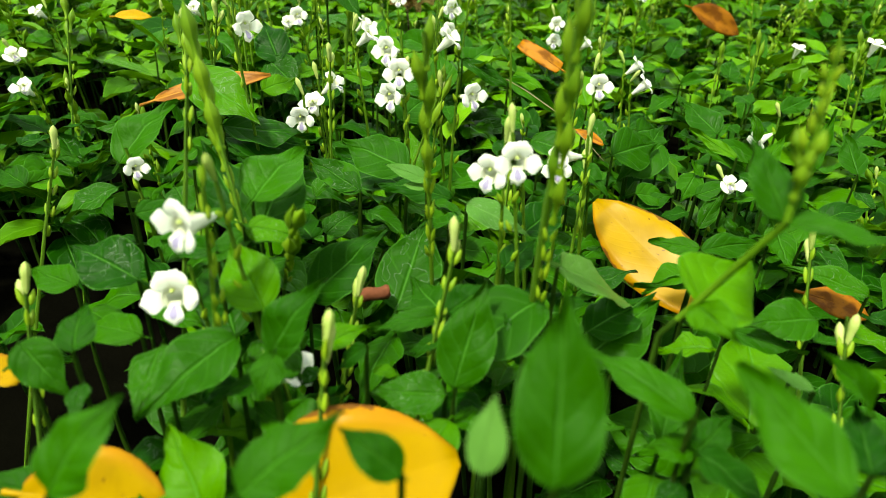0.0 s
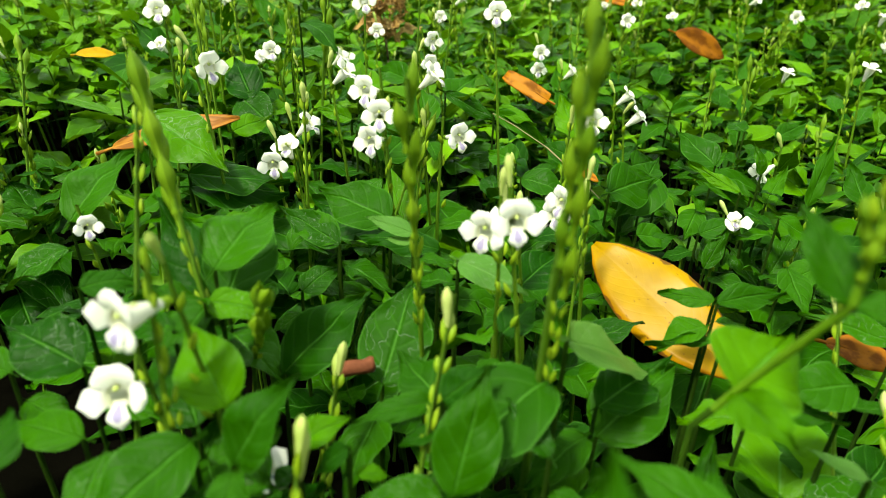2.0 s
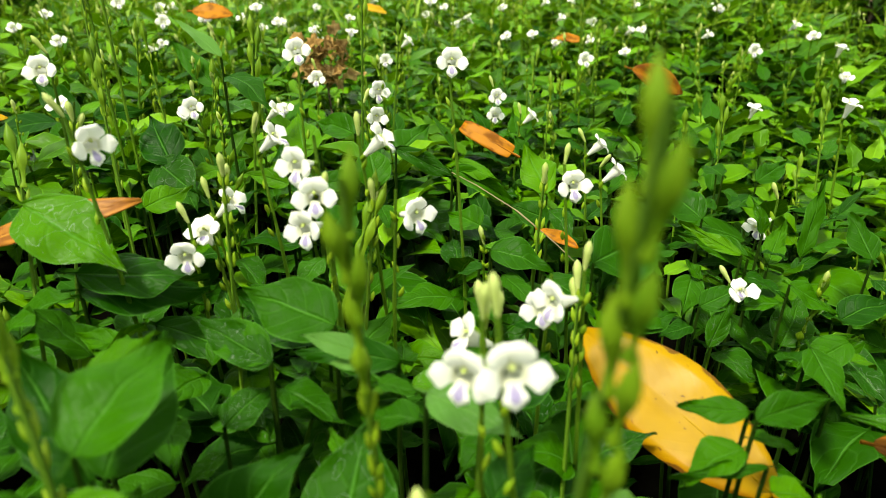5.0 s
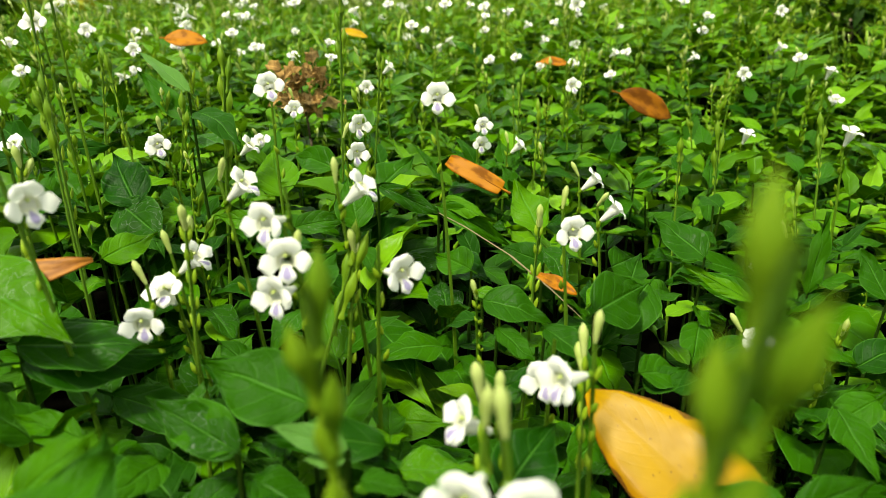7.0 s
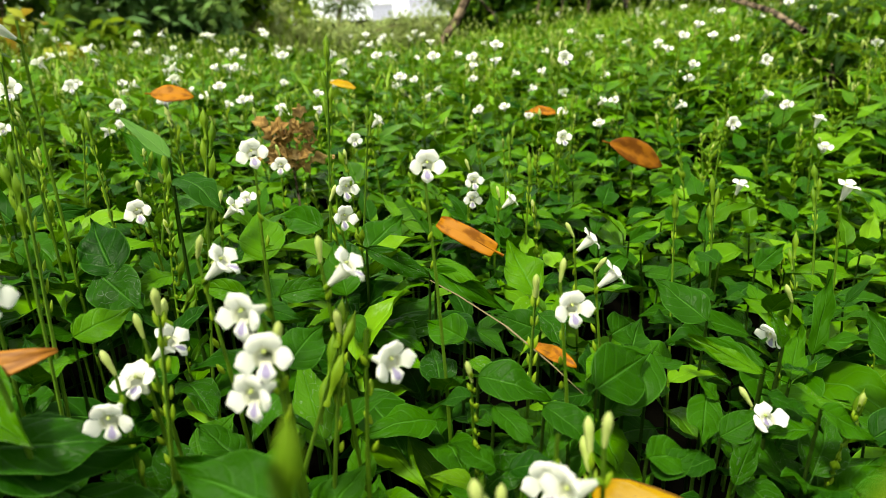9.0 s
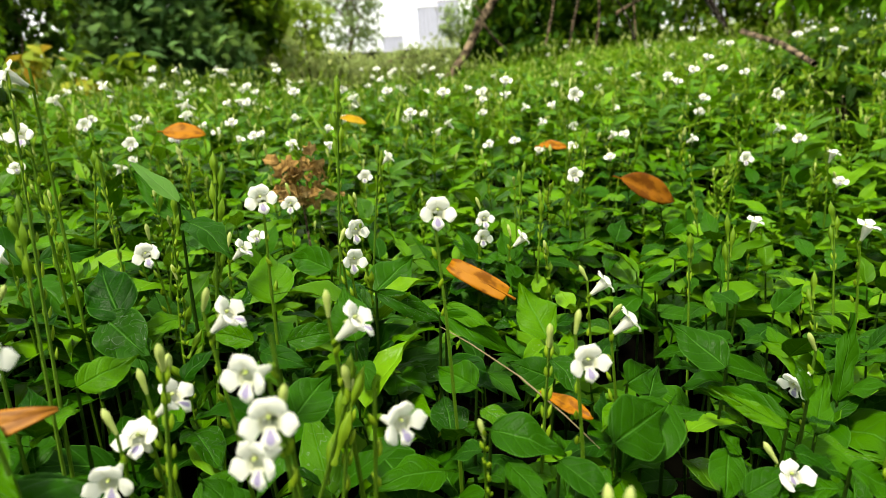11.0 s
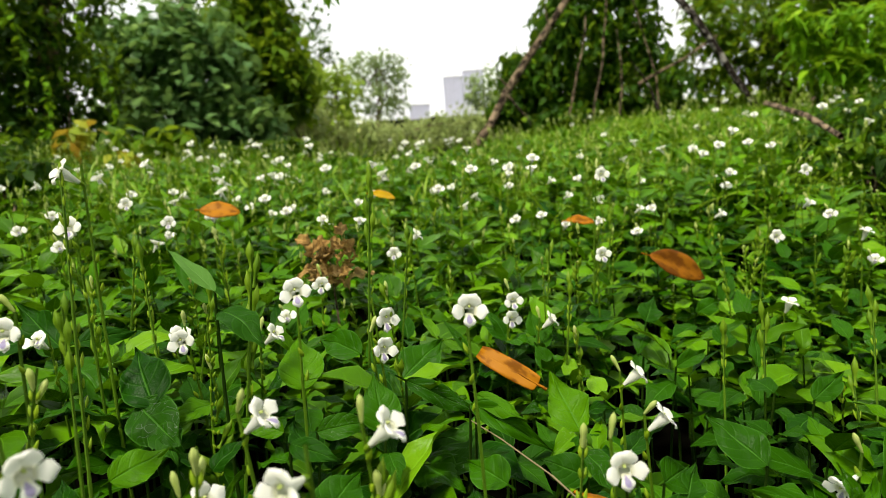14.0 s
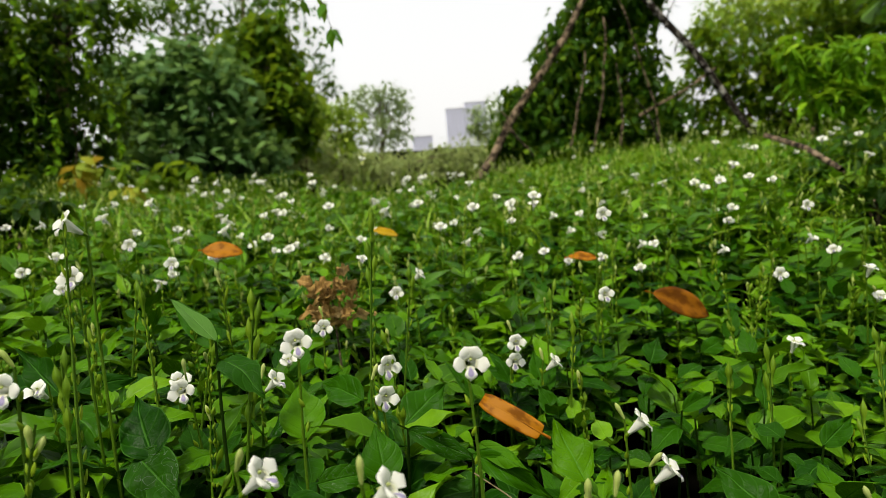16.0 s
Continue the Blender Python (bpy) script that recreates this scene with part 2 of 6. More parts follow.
BEAD = mottled("bead_green", (0.075, 0.165, 0.004), (0.235, 0.335, 0.013), 160.0, 0.5, 0.0, 0.2)
BUD = mottled("bud_cream", (0.30, 0.42, 0.05), (0.55, 0.60, 0.24), 200.0, 0.45, 0.0, 0.3, 0.25)
TUBE = mottled("corolla_tube", (0.66, 0.69, 0.56), (0.74, 0.74, 0.71), 200.0, 0.5, 0.0, 0.3, 0.3)
PETAL = petal_material("petal_white", False)
LIP = petal_material("petal_lip_violet", True)
# Soil far blacker than earth, standing in for the shade under leaves.
SOIL = mottled("soil_shade_black", (0.0007, 0.0007, 0.0005), (0.0024, 0.0023, 0.0014), 25.0, 1.0, 0.01, 0.0)
BARK = bark_material("bark_brown", (0.016, 0.011, 0.007), (0.25, 0.185, 0.12), 0.47)
BARK_PALE = bark_material("bark_bleached", (0.014, 0.010, 0.007), (0.50, 0.47, 0.42), 0.59)
STICK = mottled("stick_red_brown", (0.06, 0.018, 0.008), (0.19, 0.065, 0.03), 180.0, 0.8, 0.001, 0.1)
STRAW = mottled("straw_dry", (0.12, 0.09, 0.045), (0.24, 0.19, 0.10), 60.0, 0.7)
GRASS = mottled("grass_blade", (0.08, 0.20, 0.006), (0.27, 0.42, 0.018), 8.0, 0.5, 0.0, 0.3, 0.3)
# Wall and window colours paled and blued to put in distance haze.
CONCRETE = mottled("tower_wall_haze_tint", (0.60, 0.61, 0.72), (0.68, 0.69, 0.80), 0.2, 0.8)
GLASS_FAR = mottled("tower_window_haze_grey", (0.40, 0.42, 0.50), (0.48, 0.50, 0.58), 0.3, 0.3)
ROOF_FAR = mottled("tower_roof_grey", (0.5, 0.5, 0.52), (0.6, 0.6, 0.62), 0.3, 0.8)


# ---- shapes: triangles with blade coordinates, to use alone or joined ----
def smooth(a, b, x):
    t = min(1.0, max(0.0, (x - a) / (b - a)))
    return t * t * (3 - 2 * t)


def grid_shape(rows):
    """rows: equal-length rings of (x, y, z, u, v); a skin of triangles between them."""
    k = len(rows[0])
    a = np.array(rows, dtype=np.float64).reshape(-1, 5)
    f = []
    for i in range(len(rows) - 1):
        for j in range(k - 1):
            p, q = i * k + j, (i + 1) * k + j
            f += [(p, p + 1, q + 1), (p, q + 1, q)]
    return a[:, :3], np.array(f, dtype=np.int32), a[:, 3:]


def leaf_shape(seed, nv=9, nu=5, ratio=0.55, fold=0.22, droop=0.22, ruffle=0.025, peak=0.58, stalk=0.14, torn=0.0, oval=False, blunt=0.7, crumple=0.0):
    """Ovate pointed blade, 1 long along y, with a stalk behind it, folded at the midrib and bowed downward."""
    r = random.Random(seed)
    ph, tw = r.uniform(0, 6.3), r.uniform(-0.12, 0.12)
    top = (peak / (1 + peak)) ** peak * (1 / (1 + peak))
    rows = []
    for i in range(-1, nv):
        v = (i / (nv - 1)) ** 1.35 if i > 0 else float(i) / (nv - 1)
        w = 0.5 * ratio * (max(v, 0) ** peak * (1 - max(v, 0))) / top * (1 - 0.40 * smooth(0.5, 0.92, v)) if i >= 0 else 0.0
        if oval and i >= 0:
            w = 0.5 * ratio * math.sin(math.pi * min(1, 0.04 + 0.95 * v)) ** blunt
        w = max(w, 0.012 if i <= 0 else 0.002)
        row = []
        for j in range(nu):
            u = 2 * j / (nu - 1) - 1
            x = u * w
            if torn and i > 0 and abs(u) > 0.9:
                x *= 1 - torn * r.random()
            y = v if i >= 0 else -stalk
            z = fold * abs(x) * (1 - 0.4 * max(v, 0)) - 0.35 * abs(u) ** 3 * w * fold - droop * max(v, 0) ** 2.2 + ruffle * math.sin(v * 13 + ph + u) * abs(u) + tw * x * v * 3 + crumple * max(v, 0) * noise.noise((u * 1.6 + ph, v * 3.6, seed * 0.37))
            row.append((x, y, z, u * 0.5 + 0.5, max(v, 0)))
        rows.append(row)
    return grid_shape(rows)


def blade_shape(seed, nv=7, ratio=0.06, droop=0.4):
    r = random.Random(seed)
    rows = []
    for i in range(nv):
        v = i / (nv - 1)
        w = 0.5 * ratio * min(1.0, 0.55 + 1.2 * v) * (1 - v ** 3)
        rows.append([(u * w, v * (1 - 0.25 * droop * v), (0.6 * abs(u) * w - droop * v * v), u * 0.5 + 0.5, v) for u in (-1, 0, 1)])
    return grid_shape(rows)


def round_shape(profile, sides=6, bow=0.0):
    """profile: (radius, z) from bottom to top, bowed along x."""
    z1 = profile[-1][1] or 1.0
    rows = []
    for rad, z in profile:
        c = bow * math.sin(math.pi * z / z1)
        rows.append([(c + rad * math.cos(2 * math.pi * j / sides), rad * math.sin(2 * math.pi * j / sides), z, j / sides, z / z1) for j in range(sides + 1)])
    return grid_shape(rows)


def angled(shape, sides, by=0.13):
    """A round shape pressed into four blunt angles."""
    v, f, u = shape
    v = v.copy()
    turn = np.arctan2(v[:, 1], v[:, 0])
    v[:, :2] *= (1 + by * np.cos(4 * turn))[:, None]
    return v, f, u


def petal_shape(length=0.0086, width=0.0088, cup=0.12, nv=10, nu=7):
    """A lobe along y: narrow at the throat, broad and round at its end."""
    rows = []
    for i in range(nv):
        v = 1 - (1 - i / (nv - 1)) ** 1.6
        w = 0.5 * width * (0.54 + 0.46 * smooth(0.08, 0.55, v)) * math.sqrt(max(0.004, 1 - max(0, (v - 0.45) / 0.552) ** 2.1))
        rows.append([(u * w, 0.0029 + v * length - 0.0008 * abs(u) * v, -0.0042 * (1 - v) ** 2.2 + cup * 0.0035 * math.sin(v * 3.1) - 0.0014 * v * u * u + 0.00015 * math.sin(7 * u + 5 * v), u * 0.5 + 0.5, v) for u in [2 * j / (nu - 1) - 1 for j in range(nu)]])
    return grid_shape(rows)


def joined(items):
    """One shape from (shape, matrix) pairs."""
    vs, fs, us, k = [], [], [], 0
    for (v, f, u), m in items:
        mm = np.array(m)
        vs.append(v @ mm[:3, :3].T + mm[:3, 3])
        fs.append(f + k)
        us.append(u)
        k += len(v)
    return np.concatenate(vs), np.concatenate(fs), np.concatenate(us)


def mesh_of(name, layers):
    """layers: (shape, material) pairs, made into one smooth mesh with blade coordinates."""
    vs, fs, us, ms, k = [], [], [], [], 0
    me = bpy.data.meshes.new(name)
    for i, ((v, f, u), mat) in enumerate(layers):
        vs.append(v), fs.append(f + k), us.append(u), ms.append(np.full(len(f), i, dtype=np.int32))
        k += len(v)
        me.materials.append(mat)
    v, f, u, mi = np.concatenate(vs), np.concatenate(fs), np.concatenate(us), np.concatenate(ms)
    me.vertices.add(len(v))
    me.vertices.foreach_set("co", v.astype(np.float32).ravel())
    me.loops.add(3 * len(f))
    me.loops.foreach_set("vertex_index", f.astype(np.int32).ravel())
    me.polygons.add(len(f))
    me.polygons.foreach_set("loop_start", np.arange(0, 3 * len(f), 3, dtype=np.int32))
    me.polygons.foreach_set("material_index", mi)
    me.polygons.foreach_set("use_smooth", np.ones(len(f), dtype=bool))
    uv = me.uv_layers.new(name="blade")
    uv.data.foreach_set("uv", u[f.ravel()].astype(np.float32).ravel())
    me.update()
    me.validate()
    return me


def empty_thing(name, place, label, category, group=""):
    e = new(name)
    e.empty_display_size = 0.01
    e.location = place
    return tagged(e, label, category, group)


def part(name, mesh, parent, m=None, label=""):
    ob = new(name, mesh)
    ob.parent = parent
    if m is not None:
        ob.matrix_basis = m
    return tagged(ob, label)


def along(a, b, up=(0, 0, 1)):
    """Pose at a with y toward b and z near up."""
    a, b, up = Vector(a), Vector(b), Vector(up)
    y = (b - a).normalized()
    x = y.cross(up)
    if x.length < 1e-4:
        x = y.cross(Vector((0, 1, 0)))
    x.normalize()
    z = x.cross(y)
    m = Matrix((x, y, z)).transposed().to_4x4()
    m.translation = a
    return m


def upward(a, b):
    """Pose at a with z toward b."""
    a, b = Vector(a), Vector(b)
    m = (b - a).to_track_quat("Z", "X").to_matrix().to_4x4()
    m.translation = a
    return m


def scaled(x, y, z):
    return Matrix.Diagonal((x, y, z, 1))


def canopy(x, y):
    """Height of the top of the leaf cover."""
    xx = min(1.2, max(-1.2, x))
    s = smooth(0.6, 2.0, y)
    bank = 0.07 * smooth(0.35, 0.7, x) * smooth(0.8, 1.1, y) * (1 - s)
    far = 0.06 * smooth(2.2, 4.5, y) * smooth(0.0, 1.5, x)
    return (1 - s) * (0.222 - 0.11 * xx) + s * (0.255 + 0.06 * max(0.0, -xx) + 0.075 * max(0.0, xx - 0.35)) + bank + far


def soil(x, y):
    return canopy(x, y) - 0.20 - 0.7 * smooth(2.9, 6.0, y)


# ---- ground ----
def ground():
    xs = [-900, -300, -100, -40, -15, -8, -5] + [-4 + 0.25 * i for i in range(33)] + [5, 8, 15, 40, 100, 300, 900]
    ys = [-900, -300, -100, -40, -15, -6, -3] + [-2 + 0.25 * i for i in range(33)] + [7, 9, 12, 18, 30, 60, 120, 300, 900]
    rows = [[(x, y, soil(x, y) + 0.006 * noise.noise((x * 3, y * 3, 0)), x, y) for x in xs] for y in ys]
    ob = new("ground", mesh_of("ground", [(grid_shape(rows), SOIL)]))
    tagged(ob, "soil coloured near black for shade under the leaf cover", "ground", kind="structure")


ground()

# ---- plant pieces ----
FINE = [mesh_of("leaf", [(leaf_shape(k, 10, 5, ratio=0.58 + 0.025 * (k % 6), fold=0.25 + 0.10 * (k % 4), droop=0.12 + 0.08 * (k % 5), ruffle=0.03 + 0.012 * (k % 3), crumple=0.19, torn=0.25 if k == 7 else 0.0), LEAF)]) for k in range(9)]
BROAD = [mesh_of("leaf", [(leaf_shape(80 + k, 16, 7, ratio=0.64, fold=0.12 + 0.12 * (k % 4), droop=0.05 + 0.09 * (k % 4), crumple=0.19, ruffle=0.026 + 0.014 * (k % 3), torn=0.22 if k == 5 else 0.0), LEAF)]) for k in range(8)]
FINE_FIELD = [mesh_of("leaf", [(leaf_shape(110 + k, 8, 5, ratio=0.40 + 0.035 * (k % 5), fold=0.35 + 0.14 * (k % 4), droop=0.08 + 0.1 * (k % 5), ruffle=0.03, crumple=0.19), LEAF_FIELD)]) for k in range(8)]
FINE_PALE = [mesh_of("leaf", [(leaf_shape(40 + k, 10, 5, ratio=0.64, fold=0.2, droop=0.15), LEAF_PALE)]) for k in range(2)]
ROUGH = [leaf_shape(20 + k, 6, 3, ratio=0.40 + 0.035 * (k % 5), fold=0.32 + 0.10 * (k % 3), droop=0.12 + 0.08 * (k % 4), ruffle=0.0) for k in range(8)]
STEM_SHAPE = round_shape([(1.0, 0.0), (0.95, 0.25), (1.0, 0.5), (0.85, 0.51), (0.8, 0.75), (0.9, 0.77), (0.7, 0.79), (0.6, 1.0)], 6, 3.0)
STEM_ROUGH = round_shape([(1.0, 0.0), (0.9, 0.5), (0.6, 1.0)], 3, 3.0)
POD_SHAPE = angled(round_shape([(0.0021, 0.0), (0.0024, 0.0015), (0.0013, 0.003), (0.0014, 0.0065), (0.0019, 0.0095), (0.0031, 0.0125), (0.0036, 0.0150), (0.0033, 0.0175), (0.0022, 0.0200), (0.0012, 0.0220), (0.0005, 0.0235), (0.0001, 0.0250)], 12), 12)
BUD_SHAPE = round_shape([(0.0008, 0.0), (0.0014, 0.002), (0.0017, 0.005), (0.0022, 0.008), (0.0023, 0.010), (0.0016, 0.012), (0.0003, 0.0135)], 7)
BEAD_SHAPE = round_shape([(0.0005, 0.0), (0.0013, 0.0014), (0.0015, 0.003), (0.0009, 0.005), (0.0002, 0.0062)], 5)
BEAD_ROUGH = round_shape([(0.0005, 0.0), (0.0015, 0.0025), (0.0002, 0.0062)], 3)
POD_ROUGH = round_shape([(0.0012, 0.0), (0.0014, 0.007), (0.0030, 0.013), (0.0002, 0.023)], 4)
TUBE_SHAPE = round_shape([(0.0012, -0.0195), (0.0017, -0.0160), (0.0025, -0.0120), (0.0036, -0.0080), (0.0042, -0.0045), (0.0041, -0.0026)], 14)
CALYX_SHAPE = round_shape([(0.0006, -0.0215), (0.0017, -0.020), (0.0016, -0.016), (0.0013, -0.0135)], 6)
STAMEN_SHAPE = round_shape([(0.0006, -0.009), (0.0006, -0.0042), (0.0010, -0.0034), (0.0009, -0.0026), (0.0003, -0.0018)], 6)
PETAL_SHAPE, LIP_SHAPE = petal_shape(), petal_shape(0.0084, 0.0078, 0.4)
PETAL_ROUGH = petal_shape(0.0086, 0.0104, 0.25, 5, 5)
# turn round the mouth, tilt, width and length of the four upper lobes
PETAL_TURNS = ((-97, -6, 1.08, 1.0), (97, 2, 1.08, 1.0), (-22, 4, 1.14, 0.94), (22, 12, 1.14, 0.94))
CLOSED_TURNS = ((-103, -12, 1.35, 1.05), (103, -6, 1.35, 1.05), (-15, 14, 1.1, 0.92), (15, 22, 1.1, 0.92))


def flower_layers(rough=False):
    """Five lobes round a mouth that faces z, with the lip at -y."""
    ps = PETAL_ROUGH if rough else PETAL_SHAPE
    white = [(ps, pose(0, 0, 0, 0, 0, a) @ pose(0, 0, 0, -tilt * 0.6) @ scaled(wide, long, 1)) for a, tilt, wide, long in CLOSED_TURNS]
    lip = [(PETAL_ROUGH if rough else LIP_SHAPE, pose(0, 0, 0, 0, 0, 180) @ pose(0, 0, 0, -62))]
    return joined(white), joined(lip)


PETAL_MESH = mesh_of("petal", [(PETAL_SHAPE, PETAL)])
LIP_MESH = mesh_of("lip_petal", [(LIP_SHAPE, LIP)])
TUBE_MESH = mesh_of("corolla_tube", [(TUBE_SHAPE, TUBE)])
CALYX_MESH = mesh_of("calyx", [(CALYX_SHAPE, POD)])
STAMEN_MESH = mesh_of("stamen", [(STAMEN_SHAPE, BUD)])
POD_MESH = mesh_of("pod", [(POD_SHAPE, POD)])
BEAD_MESH = mesh_of("bead", [(BEAD_SHAPE, BEAD)])
BUD_MESH = mesh_of("bud", [(BUD_SHAPE, BUD)])
STEM_MESH = mesh_of("stem", [(STEM_SHAPE, STEM)])
SHADED_STEM_MESH = mesh_of("stem", [(STEM_SHAPE, STEM_SHADED)])


def spike_shapes(seed, length, rough=False, pods=0.3):
    """Raceme along z: stalk, beads at its joints, and some pods and a bud: (green, pod, bud) shapes."""
    r = random.Random(seed)
    st = [((STEM_ROUGH if rough else STEM_SHAPE), scaled(0.0008, 0.0008, length))]
    green, buds = [], []
    n = max(3, int(length / 0.0085))
    for i in range(n):
        z = length * (i + 1) / n
        az = r.choice((0, 25, 180, 205)) + r.uniform(-25, 25)
        for s in ((0,) if rough else (0, 160)):
            m = Matrix.Translation((0, 0, z)) @ pose(0, 0, 0, 0, 0, az + s) @ pose(0.0006, 0, 0, 0, r.uniform(18, 42), 0)
            if r.random() < pods and i < n - 1:
                green.append(((POD_ROUGH if rough else POD_SHAPE), m @ pose(0, 0, 0, 0, -12, 0) @ scaled(0.62, 0.62, r.uniform(0.6, 0.95))))
            else:
                k = r.uniform(0.8, 1.3)
                green.append(((BEAD_ROUGH if rough else BEAD_SHAPE), m @ scaled(k, k, k)))
    for i in range(r.choice((0, 1, 1, 2))):
        m = Matrix.Translation((0, 0, length * r.uniform(0.75, 1.0))) @ pose(0, 0, 0, 0, 0, r.uniform(0, 360)) @ pose(0, 0, 0, 0, r.uniform(8, 30), 0)
        buds.append(((POD_ROUGH if rough else BUD_SHAPE), m @ scaled(0.9, 0.9, 0.6 if rough else 0.9)))
    return joined(st), joined(green), (joined(buds) if buds else None)


def spike_pieces(seed, length, pods):
    """The same raceme as single pieces: (name, mesh, pose) up the stalk."""
    r = random.Random(seed)
    out = []
    n = max(3, int(length / 0.0085))
    for i in range(n):
        z = length * (i + 1) / n
        az = r.choice((0, 25, 180, 205)) + r.uniform(-25, 25)
        for side in (0, 160):
            m = Matrix.Translation((0, 0, z)) @ pose(0, 0, 0, 0, 0, az + side) @ pose(0.0006, 0, 0, 0, r.uniform(14, 34), 0)
            if r.random() < pods and i < n - 1:
                out.append(("pod", POD_MESH, m @ scaled(0.62, 0.62, r.uniform(0.6, 0.95))))
            else:
                k = r.uniform(0.5, 0.85)
                out.append(("bead", BEAD_MESH, m @ scaled(k, k, k)))
    out.append(("bud", BUD_MESH, Matrix.Translation((0, 0, length * 0.96)) @ pose(0, 0, 0, 0, r.uniform(5, 20), 0) @ scaled(0.58, 0.58, 0.75)))
    return out


SPIKES = [(mesh_of("raceme", [(joined([(STEM_SHAPE, scaled(0.0008, 0.0008, 0.045 + 0.008 * k))]), STEM)]), spike_pieces(60 + k, 0.045 + 0.008 * k, (0.0, 0.1, 0.5, 0.2, 0.0, 0.6, 0.15, 0.35)[k])) for k in range(8)]
SPIKES_ROUGH = [spike_shapes(60 + k, 0.045 + 0.008 * k, True, (0.0, 0.1, 0.5, 0.2, 0.0, 0.6, 0.15, 0.35)[k]) for k in range(8)]


def add_flower(parent, mouth, facing, size=1.0, spin=0.0, closed=False):
    """A flower as a part of its plant, with tube, calyx, lobes and stamen under it. mouth is in the plant's own metres."""
    f = Vector(facing).normalized()
    right = Vector((0, 0, 1)).cross(f)
    right = right.normalized() if right.length > 0.05 else Vector((1, 0, 0))
    m = Matrix((right, f.cross(right), f)).transposed().to_4x4()
    m.translation = mouth
    fl = part("flower", TUBE_MESH, parent, m @ pose(0, 0, 0, 0, 0, spin) @ scaled(size, size, size), "white flower with a violet-blotched lower lobe")
    part("calyx", CALYX_MESH, fl)
    part("stamen", STAMEN_MESH, fl, pose(0, 0.0012, 0, 18, 0, 0))
    for a, tilt, wide, long in (CLOSED_TURNS if closed else PETAL_TURNS):
        part("petal", PETAL_MESH, fl, pose(0, 0, 0, 0, 0, a) @ pose(0, 0, 0, -tilt * 0.6) @ scaled(wide, long, 1))
    part("lip_petal", LIP_MESH, fl, pose(0, 0, 0, 0, 0, 180) @ pose(0, 0, 0, -62 if closed else -16))
    return m @ Vector((0, 0, -0.0215 * size))


def leaf_pose(r, z, az, size, lift, lean):
    return Matrix.Translation((0, 0, z)) @ pose(0, 0, 0, 0, 0, az) @ pose(0, 0, 0, lift, lean, 0) @ Matrix.Translation((0, 0.14 * size, 0)) @ scaled(size, size, size)


def plant_plan(r, height, leaves=8, big=0.05):
    """Opposite leaves in crossed pairs up a stem: a list of poses in the plant's own metres."""
    out, az = [], r.uniform(0, 360)
    pairs = max(2, leaves // 2)
    for i in range(pairs):
        k = 1 - i / pairs
        z = height * (1.0 - 0.36 * (i / pairs))
        size = big * r.uniform(0.75, 1.15) * (0.74 if i == 0 else 1.0)
        for s in (0, 180):
            lift = r.uniform(10, 60) if i == 0 else r.uniform(-8, 42)
            out.append(leaf_pose(r, z, az + s + r.uniform(-14, 14), size * r.uniform(0.85, 1.1), lift, r.uniform(-24, 24)))
        az += 90 + r.uniform(-15, 15)
    return out


PLANT_LABELS = "low green herb with opposite pointed leaves in the leaf cover"


def near_plant(r, x, y, top, leaves=8, big=0.05, spike=None, lean=6.0, group="herbs in the leaf cover"):
    z0 = soil(x, y)
    h = top - z0
    e = empty_thing("green_herb", (x, y, z0), PLANT_LABELS if spike is None else "green herb with pointed leaves and a beaded seed spike", "herb", group)
    e.rotation_euler = (radians(r.uniform(-lean, lean)), radians(r.uniform(-lean, lean)), 0)
    part("stem", SHADED_STEM_MESH, e, scaled(0.0013, 0.0013, h))
    for m in plant_plan(r, h, leaves, big):
        # Past a ragged line the brighter leaf copy takes over.
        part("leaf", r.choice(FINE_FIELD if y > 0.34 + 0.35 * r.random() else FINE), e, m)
    if spike is not None:
        stalk, pieces = SPIKES[spike]
        rac = part("raceme", stalk, e, pose(0, 0, h - 0.004, r.uniform(-8, 8), r.uniform(-8, 8), r.uniform(0, 360)))
        for nm, me, m in pieces:
            part(nm, me, rac, m)
    return e


